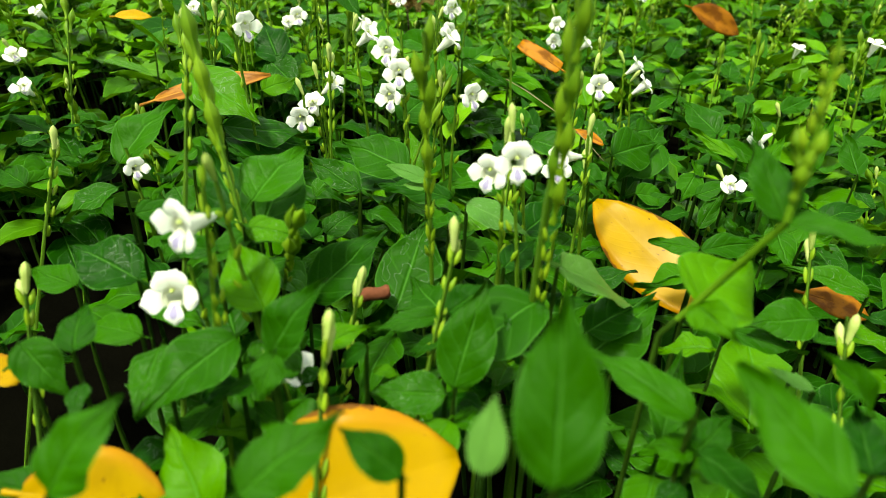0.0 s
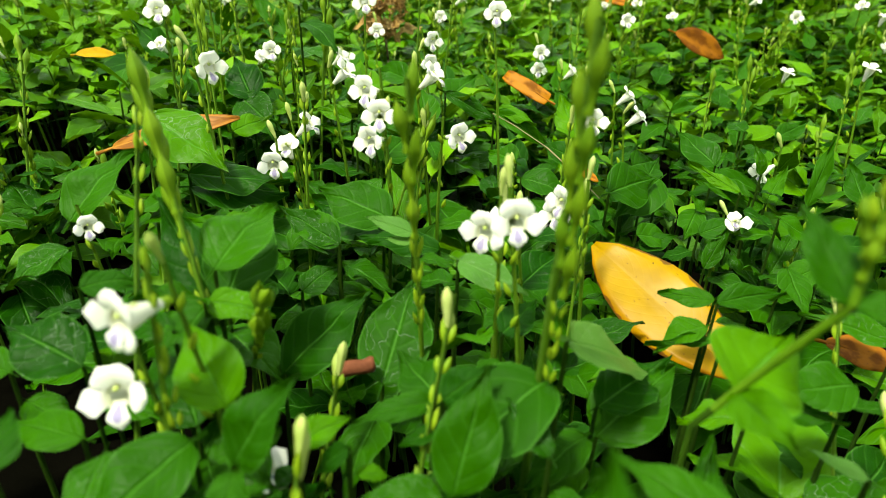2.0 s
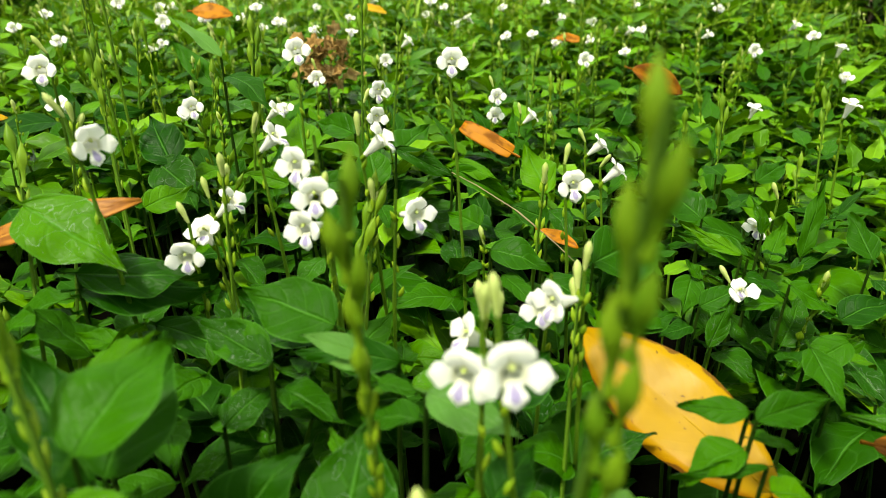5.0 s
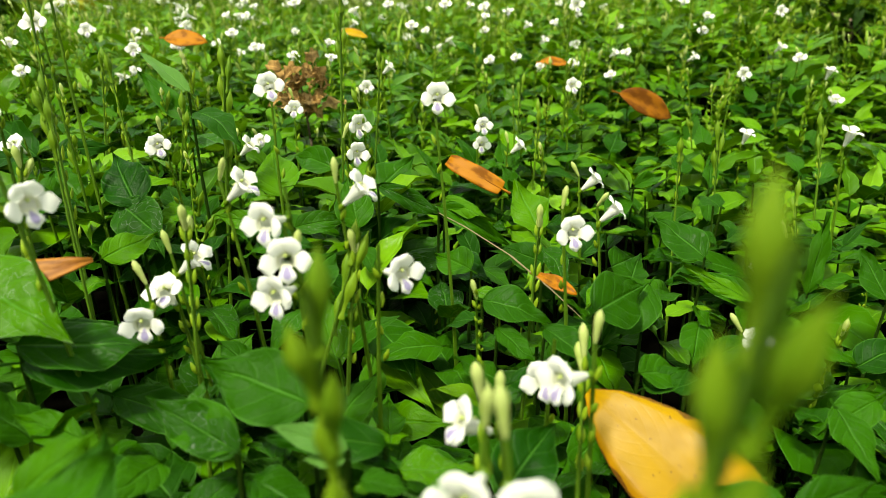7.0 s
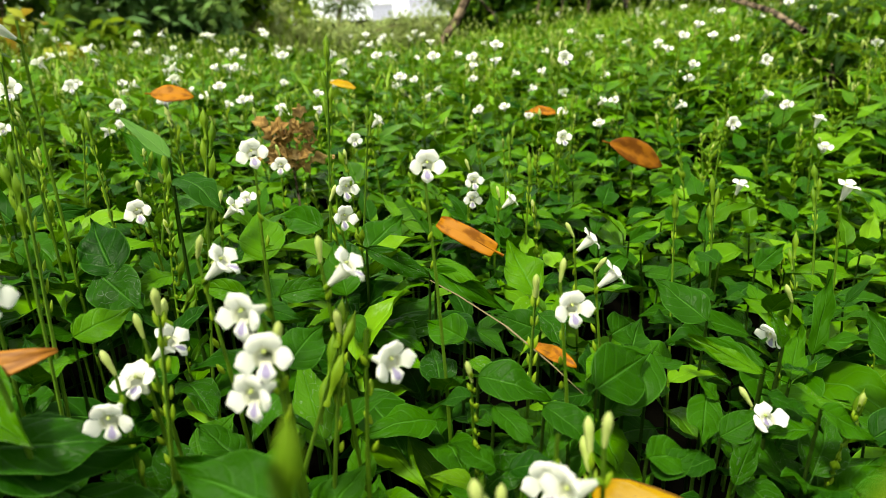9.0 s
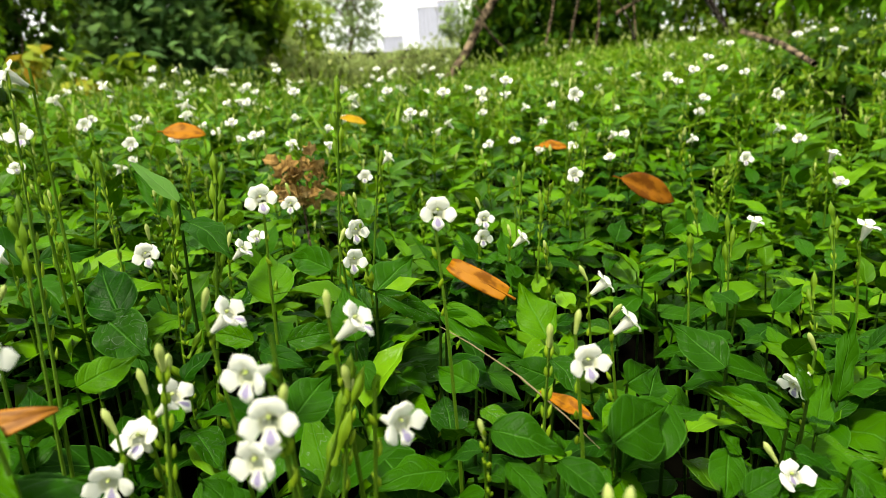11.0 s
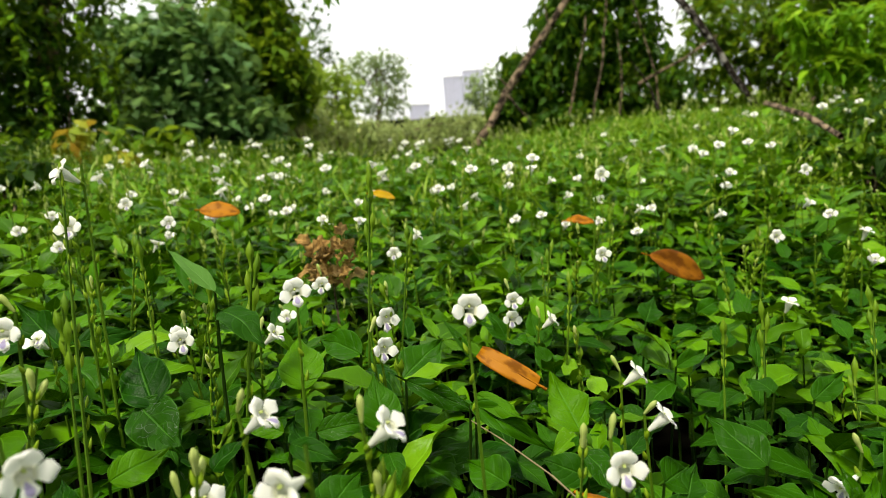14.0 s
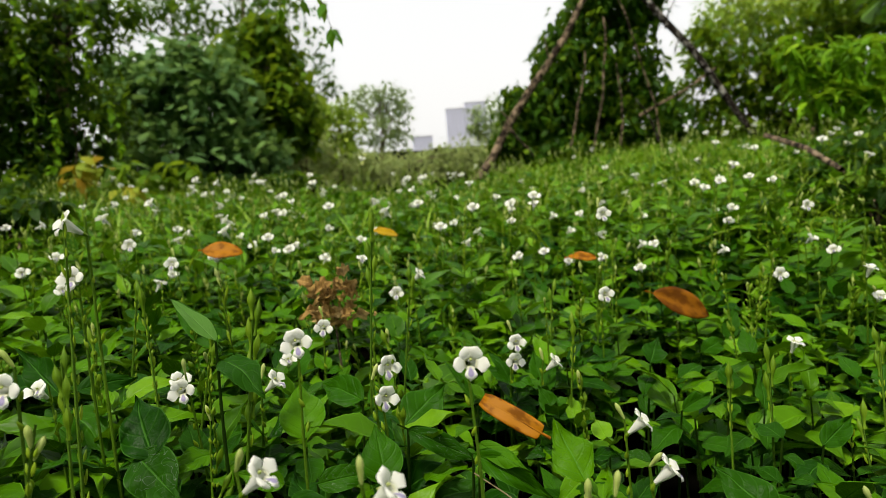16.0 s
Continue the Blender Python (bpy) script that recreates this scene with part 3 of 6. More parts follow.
def flowering_plant(mouth, facing, size=0.83, rise=0.012, buds=1, leaves=6, more=(), big=0.045, spin=0.0, closed=False):
    """A plant whose raceme carries a flower with its mouth at that place; more: further flowers as (offset, facing)."""
    r = random.Random(int(abs(mouth[0]) * 7919 + mouth[1] * 104729))
    f = Vector(facing).normalized()
    f = (f + Vector((0, 0, 0.55))).normalized() if closed else f
    hub = Vector(mouth) - f * 0.0215 * size
    x, y = hub.x + r.uniform(-0.01, 0.01), hub.y + r.uniform(-0.005, 0.012)
    z0 = soil(x, y)
    e = empty_thing("flowering_herb", (x, y, z0), "green herb with a white violet-lipped flower on its stalk", "flower", "white flowers in the leaf cover")
    base = Vector((x, y, z0))
    tip = hub + Vector((0, 0, rise))
    leafy = max(0.06, canopy(x, y) - z0 - 0.03 - 0.03 * (1 - smooth(0.45, 0.6, y)))
    lean = upward((0, 0, 0), tip - base)
    h = (tip - base).length
    part("stem", STEM_MESH, e, lean @ scaled(0.0013, 0.0013, h))
    for m in plant_plan(r, min(leafy, h - 0.03), leaves, big):
        part("leaf", r.choice(FINE), e, lean @ m)
    add_flower(e, Vector(mouth) - base, f, size, spin or r.uniform(-16, 16), closed)
    for off, fac in more:
        add_flower(e, Vector(mouth) - base + Vector(off), Vector(fac), size * 0.97, r.uniform(-12, 12))
    for i in range(buds if r.random() < 0.6 else 0):
        part("bud", BUD_MESH, e, Matrix.Translation(tip - base - Vector((0, 0, 0.004 * i))) @ pose(0, 0, 0, r.uniform(-25, 25), r.uniform(-30, 30), 0) @ scaled(0.7, 0.7, 0.85))
    for i in range(4):
        d = (tip - base) * (1 - 0.055 * (i + 1.2))
        part("bead", BEAD_MESH, e, Matrix.Translation(d) @ pose(0, 0, 0, 0, 0, r.uniform(0, 360)) @ pose(0, 0, 0, 0, 24, 0) @ scaled(0.9, 0.9, 1.1))
    return e


def seed_spike(foot, tip, pods, stalk=0.0012, size=1.0, run=0.9, flat=False):
    """A tall stalk from the soil through foot to tip, with upright club-shaped pods in crossed pairs that overlap up its upper part."""
    foot, tip = Vector(foot), Vector(tip)
    r = random.Random(int(abs(tip.x) * 9973 + tip.y * 7907))
    d = (tip - foot).normalized()
    z0 = soil(foot.x, foot.y)
    base = foot - d * ((foot.z - z0) / max(0.4, d.z))
    e = empty_thing("seed_spike", base, "green flower spike with pale buds above paired beads" if (tip - foot).length < 0.036 else "tall green seed spike with club-shaped upright pods", "seed spike", "seed spikes above the leaf cover")
    lean = upward((0, 0, 0), tip - base)
    h = (tip - base).length
    part("stem", STEM_MESH, e, lean @ scaled(stalk, stalk, h))
    for m in plant_plan(r, max(0.05, canopy(base.x, base.y) - z0 - 0.035), 4, 0.042):
        part("leaf", r.choice(FINE), e, m)
    if (tip - foot).length < 0.036:
        for i in range(2):
            part("bud", BUD_MESH, e, lean @ Matrix.Translation((0, 0, h - 0.011 - 0.006 * i)) @ pose(0, 0, 0, 0, 0, 200 * i + r.uniform(-40, 40)) @ pose(0.0006, 0, 0, 0, r.uniform(6, 20), 0) @ scaled(0.85, 0.85, r.uniform(0.85, 1.15)))
        pods, z = 0, h - 0.016
        while z > h - 0.065:
            turn = r.uniform(0, 360)
            for side in (0, 170):
                k = r.uniform(0.9, 1.35)
                part("bead", BEAD_MESH, e, lean @ Matrix.Translation((0, 0, z)) @ pose(0, 0, 0, 0, 0, turn + side) @ pose(0.0008, 0, 0, 0, r.uniform(8, 20), 0) @ scaled(0.85, 0.85, k))
            z -= r.uniform(0.008, 0.012)
        return e
    long = min(run * (tip - foot).length, (0.0095 if flat else 0.011) * pods)
    turn = r.uniform(0, 360)
    for i in range(pods):
        z = h - 0.016 * size - (long - 0.012 * size) * (i / max(1, pods - 1)) if pods > 1 else h - 0.016 * size
        turn = 180 * (i % 2) + r.uniform(-20, 20) if flat else turn + 150 + r.uniform(-25, 25)
        part("pod", POD_MESH, e, lean @ Matrix.Translation((0, 0, z)) @ pose(0, 0, 0, 0, 0, turn) @ pose(stalk * 0.7, 0, 0, 0, r.uniform(4, 9) if flat else r.uniform(3, 10), 0) @ scaled(0.72 * size, 0.72 * size, size * r.uniform(0.8, 1.05)))
    z = h - long - 0.012 * (pods > 0)
    while z > max(0.06, h - (tip - foot).length) and pods < 9:
        turn = r.uniform(0, 360)
        for side in (0, 170):
            k = r.uniform(0.9, 1.5)
            part("bead", BEAD_MESH, e, lean @ Matrix.Translation((0, 0, z)) @ pose(0, 0, 0, 0, 0, turn + side) @ pose(0.0008, 0, 0, 0, r.uniform(6, 16), 0) @ scaled(0.68, 0.68, k))
        z -= r.uniform(0.008, 0.013)
    return e


def shoot(foot, tip, width, facing=(0, -0.45, 0.9), pale=False):
    """A leafy shoot whose one large leaf runs from foot to tip, facing so."""
    foot, tip = Vector(foot), Vector(tip)
    r = random.Random(int(abs(foot.x) * 31337 + foot.y * 6151))
    long = (tip - foot).length
    z0 = soil(foot.x, foot.y)
    e = empty_thing("leafy_shoot", (foot.x, foot.y, z0), "broad pale green leaf on an upright stem" if pale else "broad dark green pointed leaf on an upright stem", "herb", "leafy shoots in the cover")
    base = Vector((foot.x, foot.y, z0))
    part("stem", SHADED_STEM_MESH, e, upward((0, 0, 0), foot - base - Vector((0, 0, 0.003))) @ scaled(0.0014, 0.0014, (foot - base).length))
    me = r.choice(FINE_PALE if pale else BROAD)
    part("leaf", me, e, along(foot - base, tip - base, facing) @ scaled(width / 0.64, long, long * 0.8))
    m = leaf_pose(r, foot.z - z0 - 0.012, math.degrees(math.atan2(-(tip.x - foot.x), tip.y - foot.y)) + 180, long * 0.7, -5, 0)
    part("leaf", r.choice(FINE), e, m)
    return e


def leaning_shoot():
    """A bent stem with a broad pair of leaves, a higher pair, and a raceme that rises from it."""
    r = random.Random(77)
    base = Vector((0.080, 0.180, soil(0.080, 0.180)))
    e = empty_thing("leaning_herb", base, "leaning herb with broad green leaf pairs and a seed raceme", "herb")
    low, node, high, tip = [Vector(p) - base for p in ((0.088, 0.175, 0.232), (0.097, 0.173, 0.246), (0.109, 0.157, 0.284), (0.111, 0.160, 0.331))]
    # Lower length takes the darkened stem colour, as if in shade.
    part("stem", mesh_of("stem", [(limb_shape([Vector((0, 0, 0)), low * 0.6, low, low.lerp(node, 0.5)], 0.0010, 0.0011, 8), STEM_SHADED)]), e)
    part("stem", mesh_of("stem", [(limb_shape([low.lerp(node, 0.5), node, node.lerp(high, 0.5), high], 0.0011, 0.0012, 8), STEM)]), e)
    rac = part("raceme", mesh_of("raceme", [(limb_shape([Vector((0, 0, 0)), (tip - high) * 0.5 + Vector((0.001, 0, 0)), tip - high], 0.0011, 0.0006, 7), STEM)]), e, Matrix.Translation(high))
    lean = upward((0, 0, 0), tip - high)
    for i in range(9):
        z = 0.007 + 0.0044 * i
        for side in (0, 180):
            k = 0.95 - 0.06 * i
            m = lean @ Matrix.Translation((0, 0, z)) @ pose(0, 0, 0, 0, 0, 40 * i + side + r.uniform(-20, 20)) @ pose(0.0008, 0, 0, 0, r.uniform(10, 20), 0)
            if i < 3:
                part("pod", POD_MESH, rac, m @ scaled(0.55 * k, 0.55 * k, 0.5 * k))
            else:
                part("bead", BEAD_MESH, rac, m @ scaled(k, k, k * 1.3))
    for a, b, width, face, mesh in ((node, (0.121, 0.192, 0.250), 0.031, (0.15, -0.5, 0.85), BROAD[0]), (node, (0.096, 0.142, 0.256), 0.012, (-0.5, -0.5, 0.7), BROAD[4]),
                                    (high, (0.105, 0.176, 0.302), 0.014, (0.1, -0.95, 0.2), BROAD[1]), (high, (0.131, 0.140, 0.288), 0.012, (0, -0.2, 1), FINE[1])):
        b = Vector(b) - base
        part("leaf", mesh, e, along(a, b, face) @ scaled(width / 0.64, (b - a).length, (b - a).length * 0.8))


def fallen_leaf(a, b, width, mat, label, facing=(0, -0.4, 0.9), curl=0.15, fold=0.25, blunt=0.7):
    """A large fallen leaf lying in the plants from a to b: blade, and the stalk that runs on as its midrib."""
    long = (Vector(b) - Vector(a)).length
    s = leaf_shape(int(long * 1e5), 14, 9, ratio=width / long, fold=fold, droop=curl, ruffle=0.012, oval=True, stalk=0.02, blunt=blunt)
    e = empty_thing("fallen_leaf", (0, 0, 0), label, "leaf", "fallen leaves caught on the plants")
    e.matrix_world = along(a, b, facing)
    blade = part("blade", mesh_of("blade", [(s, mat)]), e, scaled(long, long, long))
    so = blade.modifiers.new("thickness", "SOLIDIFY")
    so.thickness = 0.006
    pts = [(0, long * v, long * (-curl * max(v, 0) ** 2) - 0.0004) for v in (-0.16, -0.08, 0, 0.2, 0.4, 0.6, 0.8, 0.95)]
    part("stalk", mesh_of("stalk", [(limb_shape(pts, 0.0011, 0.0004, 6), mat)]), e)
    return e


def limb_shape(points, r0, r1, sides=7):
    """A tapered limb along bowed points."""
    rows, n = [], len(points)
    for i, p in enumerate(points):
        p = Vector(p)
        d = (Vector(points[min(i + 1, n - 1)]) - Vector(points[max(i - 1, 0)])).normalized()
        x = d.cross(Vector((0.3, 1, 0.2)))
        x = x.normalized() if x.length > 0.05 else d.cross(Vector((1, 0, 0))).normalized()
        y = d.cross(x)
        rad = r0 + (r1 - r0) * i / (n - 1)
        rad *= 1 + 0.12 * noise.noise((p.x * 5, p.y * 5, p.z * 5))
        rows.append([(*(p + rad * (math.cos(a) * x + math.sin(a) * y)), j / sides, i / n) for j, a in enumerate([2 * math.pi * j / sides for j in range(sides + 1)])])
    return grid_shape(rows)


def brown_clump(place):
    """A withered sprig: a dead twig with crumpled dry leaves."""
    r = random.Random(5)
    e = empty_thing("withered_sprig", place, "withered sprig of crumpled dry brown leaves among stems", "dead leaves")
    part("twig", mesh_of("twig", [(limb_shape([(0.006, 0.004, -0.19), (0.003, 0, -0.08), (0, 0, 0), (-0.006, 0, 0.03)], 0.0016, 0.0008, 6), BARK)]), e)
    for k in range(46):
        s = leaf_shape(300 + k, 12, 9, ratio=0.75, fold=r.uniform(0.3, 1.2), droop=r.uniform(0.2, 0.7), ruffle=0.16, torn=0.3)
        long = r.uniform(0.014, 0.026)
        m = pose(r.uniform(-0.020, 0.020), r.uniform(-0.012, 0.012), r.uniform(-0.022, 0.028), r.uniform(-70, 70), r.uniform(-90, 90), r.uniform(0, 360))
        ob = part("dead_leaf", mesh_of("dead_leaf", [(s, LEAF_BROWN)]), e, m @ scaled(long, long, long))


def stick_stub(place):
    s = round_shape([(0.0001, -0.011), (0.0042, -0.010), (0.0048, -0.003), (0.0044, 0.005), (0.0050, 0.009), (0.0036, 0.011), (0.0001, 0.0105)], 10, 0.001)
    ob = new("broken_stick", mesh_of("broken_stick", [(s, STICK)]))
    ob.matrix_world = Matrix.Translation(place) @ pose(0, 0, 0, 0, 84, 12) @ scaled(0.68, 0.68, 0.72)
    tagged(ob, "short broken red-brown stick lying between leaves", "stick")


def dry_stalk(a, b):
    long = (Vector(b) - Vector(a)).length
    s = round_shape([(0.0003, 0), (0.0004, 0.2 * long), (0.0004, 0.5 * long), (0.0006, 0.52 * long), (0.0004, 0.8 * long), (0.0002, long)], 6, 0.006)
    ob = new("dry_stalk", mesh_of("dry_stalk", [(s, STRAW)]))
    ob.matrix_world = upward(a, b)
    tagged(ob, "thin straw-coloured dry stalk lying across the leaves", "stalk")


def in_view(x, y, spare=0.12):
    """Within the wedge of ground that the walk looks over."""
    return -0.75 * (y + 0.15) - spare < x < 0.95 * (y + 0.05) + spare


# places where the cover is low and lets fallen leaves show: x, y, reach
CLEARINGS = [(0.13, 0.335, 0.05), (0.115, 0.285, 0.045), (0.10, 0.55, 0.05), (0.09, 0.50, 0.04), (0.37, 0.88, 0.06), (0.36, 0.82, 0.05),
             (0.123, 0.45, 0.035), (-0.14, 0.38, 0.05), (-0.13, 0.34, 0.04), (-0.02, 0.84, 0.05), (-0.02, 0.79, 0.05), (-0.18, 0.98, 0.05),
             (0.02, 1.2, 0.05), (0.32, 1.07, 0.05), (0.03, 0.12, 0.06), (-0.02, 0.24, 0.03), (-0.30, 0.61, 0.04)]


def sunk(x, y):
    """How far the cover stands lower at a place."""
    low = 0.035 * (1 - smooth(0.25, 0.5, y)) if y < 0.5 else 0.0
    for cx, cy, reach in CLEARINGS:
        if math.hypot(x - cx, y - cy) < reach:
            low = max(low, 0.06)
    return low


def near_field():
    """Herbs close to the walk, each a thing with its stem and leaves."""
    r = random.Random(11)
    n, tries = 0, 0
    while n < 270 and tries < 6000:
        tries += 1
        y = 0.07 + 0.93 * r.random() ** 0.75
        x = r.uniform(-0.85, 0.95)
        if not in_view(x, y, 0.03):
            continue
        if r.random() < 0.82 * (1 - smooth(0.38, 0.6, y)) * (1 - 0.8 * smooth(0.05, 0.14, x)):
            continue
        spike = r.randrange(8) if (r.random() < 0.24 and y > 0.38) else None
        near = math.hypot(x - 0.02, y - 0.1) < 0.2
        top = canopy(x, y) + r.uniform(-0.07, -0.015) - max(sunk(x, y), 0.03 if near else 0.0) - 0.032 * (1 - smooth(0.42, 0.62, y)) * (1 - 0.7 * smooth(0.04, 0.14, x))
        near_plant(r, x, y, top, r.choice((6, 6, 8)), r.uniform(0.044, 0.064), spike)
        n += 1


def field_stuff(name, label, density, region, seed, spikes=0.45, flowers=0.16, big=0.05, leaves=6, outside=False):
    """Herbs too many to count, joined: leaves, stems, spikes and white flowers over a region (x0, x1, y0, y1)."""
    r = random.Random(seed)
    x0, x1, y0, y1 = region
    lv, st, pd, bd, wh, lp, tb = [], [], [], [], [], [], []
    fw, fl = flower_layers(True)
    for i in range(int(density * (x1 - x0) * (y1 - y0))):
        x, y = r.uniform(x0, x1), r.uniform(y0, y1)
        if in_view(x, y, 0.06 if outside else 0.12) == outside:
            continue
        z0 = soil(x, y)
        h = canopy(x, y) - z0 + (r.uniform(-0.11, 0.005) if y > 1.0 else r.uniform(-0.13, -0.01)) - sunk(x, y)
        if not outside and 0 < y < 0.45 and r.random() < (0.9 if x < 0.08 else 0.6):
            continue
        if not outside:
            h -= 0.025 * (1 - smooth(0.42, 0.62, y))
        if math.hypot(x - 0.02, y - 0.1) < 0.22:
            h -= 0.05
        b = Matrix.Translation((x, y, z0)) @ pose(0, 0, 0, r.uniform(-7, 7), r.uniform(-7, 7), 0)
        for m in plant_plan(r, h, leaves, big * r.uniform(0.8, 1.15)):
            lv.append((r.choice(COARSE if outside else ROUGH), b @ m))
        st.append((STEM_ROUGH, b @ scaled(0.0014, 0.0014, h)))
        if y > 0.5 and r.random() < spikes:
            k = r.randrange(8)
            m = b @ pose(0, 0, h - 0.004, r.uniform(-8, 8), r.uniform(-8, 8), r.uniform(0, 360))
            a, c, d = SPIKES_ROUGH[k]
            st.append((a, m)), pd.append((c, m))
            if d:
                bd.append((d, m))
            if y > 1.05 and r.random() < flowers * (2.4 if -0.6 < x < 0.2 and y < 2.3 else 1.0) / max(0.05, spikes):
                s = r.uniform(0.8, 1.05)
                q = m @ Matrix.Translation((0, 0, 0.04 + 0.007 * k)) @ pose(0, 0, 0, 42 + r.uniform(-18, 18), 0, r.uniform(-60, 60)) @ Matrix.Translation((0, 0, 0.02)) @ scaled(s, s, s)
                wh.append((fw, q)), lp.append((fl, q)), tb.append((round_tube, q))
    layers = [(joined(lv), LEAF_FIELD if y0 > 0.5 or outside else LEAF), (joined(st), STEM if y0 > 0.5 else STEM_SHADED)]
    for items, mat in ((pd, BEAD), (bd, BUD), (wh, PETAL), (lp, LIP), (tb, TUBE)):
        if items:
            layers.append((joined(items), mat))
    tagged(new(name, mesh_of(name, layers)), label, "herbs", kind="stuff")


COARSE = [leaf_shape(30 + k, 3, 3, ratio=0.62, fold=0.2, droop=0.2, ruffle=0.0) for k in range(4)]
round_tube = round_shape([(0.0011, -0.019), (0.0018, -0.009), (0.0040, 0.0006)], 4)


def grass_patch(name, label, count, region, seed, length, mat=None, keep=None, low=0.1):
    r = random.Random(seed)
    shapes = [blade_shape(k, 5, 0.045 + 0.01 * k, 0.25 + 0.15 * k) for k in range(4)]
    items = []
    x0, x1, y0, y1 = region
    for i in range(count):
        x, y = r.uniform(x0, x1), r.uniform(y0, y1)
        if keep and not keep(x, y):
            continue
        s = length * r.uniform(0.6, 1.3)
        m = Matrix.Translation((x, y, canopy(x, y) - low)) @ pose(0, 0, 0, 0, 0, r.uniform(0, 360)) @ pose(0, 0, 0, r.uniform(50, 85), 0, 0) @ scaled(s, s, s)
        items.append((r.choice(shapes), m))
    tagged(new(name, mesh_of(name, [(joined(items), mat or GRASS)])), label, "grass", kind="stuff")


# ---- trees, shrubs, poles, towers ----
def bowed(a, b, sag, n=8, seed=0, kink=0.03):
    r = random.Random(seed)
    a, b = Vector(a), Vector(b)
    k = (b - a).length * kink
    return [a.lerp(b, i / (n - 1)) + Vector(sag) * math.sin(math.pi * i / (n - 1)) + Vector((r.uniform(-k, k), r.uniform(-k, k), r.uniform(-k, k) * 0.5)) * (0 < i < n - 1) for i in range(n)]


def crown_items(r, lobes, count, size, shapes, hang=0.3, clump=0.22, flat=0.8):
    """Leaves in clumps over the shells of some lobes (centre, radii)."""
    out = []
    weights = [l[1][0] * l[1][1] * l[1][2] for l in lobes]
    for c, rad in r.choices(lobes, [w ** 0.67 for w in weights], k=max(1, count // 14)):
        d = Vector((r.gauss(0, 1), r.gauss(0, 1), r.gauss(0, 1))).normalized()
        k = r.uniform(0.55, 1.05)
        hub = Vector(c) + Vector((d.x * rad[0], d.y * rad[1], d.z * rad[2])) * k
        spread = clump * min(rad)
        az0 = r.uniform(0, 360)
        for j in range(14):
            p = hub + Vector((r.gauss(0, 1), r.gauss(0, 1), r.gauss(0, flat))) * spread
            s = size * r.uniform(0.6, 1.2)
            m = Matrix.Translation(p) @ pose(0, 0, 0, 0, 0, az0 + r.uniform(-120, 120)) @ pose(0, 0, 0, r.uniform(-60, 25) - 30 * hang, r.uniform(-30, 30), 0) @ scaled(s, s, s)
            out.append((r.choice(shapes), m))
    return out


BROAD_LEAVES = [leaf_shape(540 + k, 6, 5, ratio=0.50 + 0.06 * k, fold=0.15, droop=0.3, ruffle=0.02, stalk=0.12) for k in range(3)]
TREE_LEAVES = [leaf_shape(500 + k, 4, 3, ratio=0.42 + 0.05 * k, fold=0.2, droop=0.2, ruffle=0.0, stalk=0.05) for k in range(4)]
LONG_LEAVES = [leaf_shape(520 + k, 6, 3, ratio=0.26 + 0.03 * k, fold=0.3, droop=0.35, ruffle=0.0, stalk=0.05) for k in range(3)]


def tree(name, label, foot, top, girth, lobes, count, size, mat, limbs=5, seed=1, shapes=None, hang=0.3, clump=0.22, category="tree", bark=None):
    """A tapered trunk with limbs and a crown of many leaves."""
    r = random.Random(seed)
    foot, top = Vector(foot), Vector(top)
    foot.z = soil(foot.x, foot.y) - 0.02
    e = empty_thing(name, foot, label, category)
    shapes_of_wood = [limb_shape(bowed((0, 0, 0), top - foot, (girth, 0, 0), 9, seed), girth, girth * 0.35)]
    part("trunk", mesh_of("trunk", [(shapes_of_wood[0], bark or BARK)]), e)
    for i in range(limbs):
        c, rad = lobes[i % len(lobes)]
        a = (top - foot) * r.uniform(0.35, 0.95)
        b = Vector(c) - foot + Vector((r.uniform(-0.5, 0.5) * rad[0], r.uniform(-0.5, 0.5) * rad[1], r.uniform(-0.2, 0.6) * rad[2]))
        part("limb", mesh_of("limb", [(limb_shape(bowed(a, b, (0, 0, 0.1 * rad[2]), 7, seed + i), girth * 0.4, girth * 0.08, 5), bark or BARK)]), e)
    items = [(s, Matrix.Translation(-foot) @ m) for s, m in crown_items(r, lobes, count, size, shapes or TREE_LEAVES, hang, clump)]
    part("crown", mesh_of("crown", [(joined(items), mat)]), e)
    return e


def pole(points, r0, r1, label, mat, twigs=(), name="leaning_pole"):
    base = Vector(points[0])
    e = empty_thing(name, base, label, "pole")
    part("shaft", mesh_of("shaft", [(limb_shape([Vector(p) - base for p in points], r0, r1, 9), mat)]), e)
    for a, b, rad in twigs:
        part("twig", mesh_of("twig", [(limb_shape(bowed(Vector(a) - base, Vector(b) - base, (0, 0, 0.01), 6, 3), rad, rad * 0.4, 5), mat)]), e)
    return e


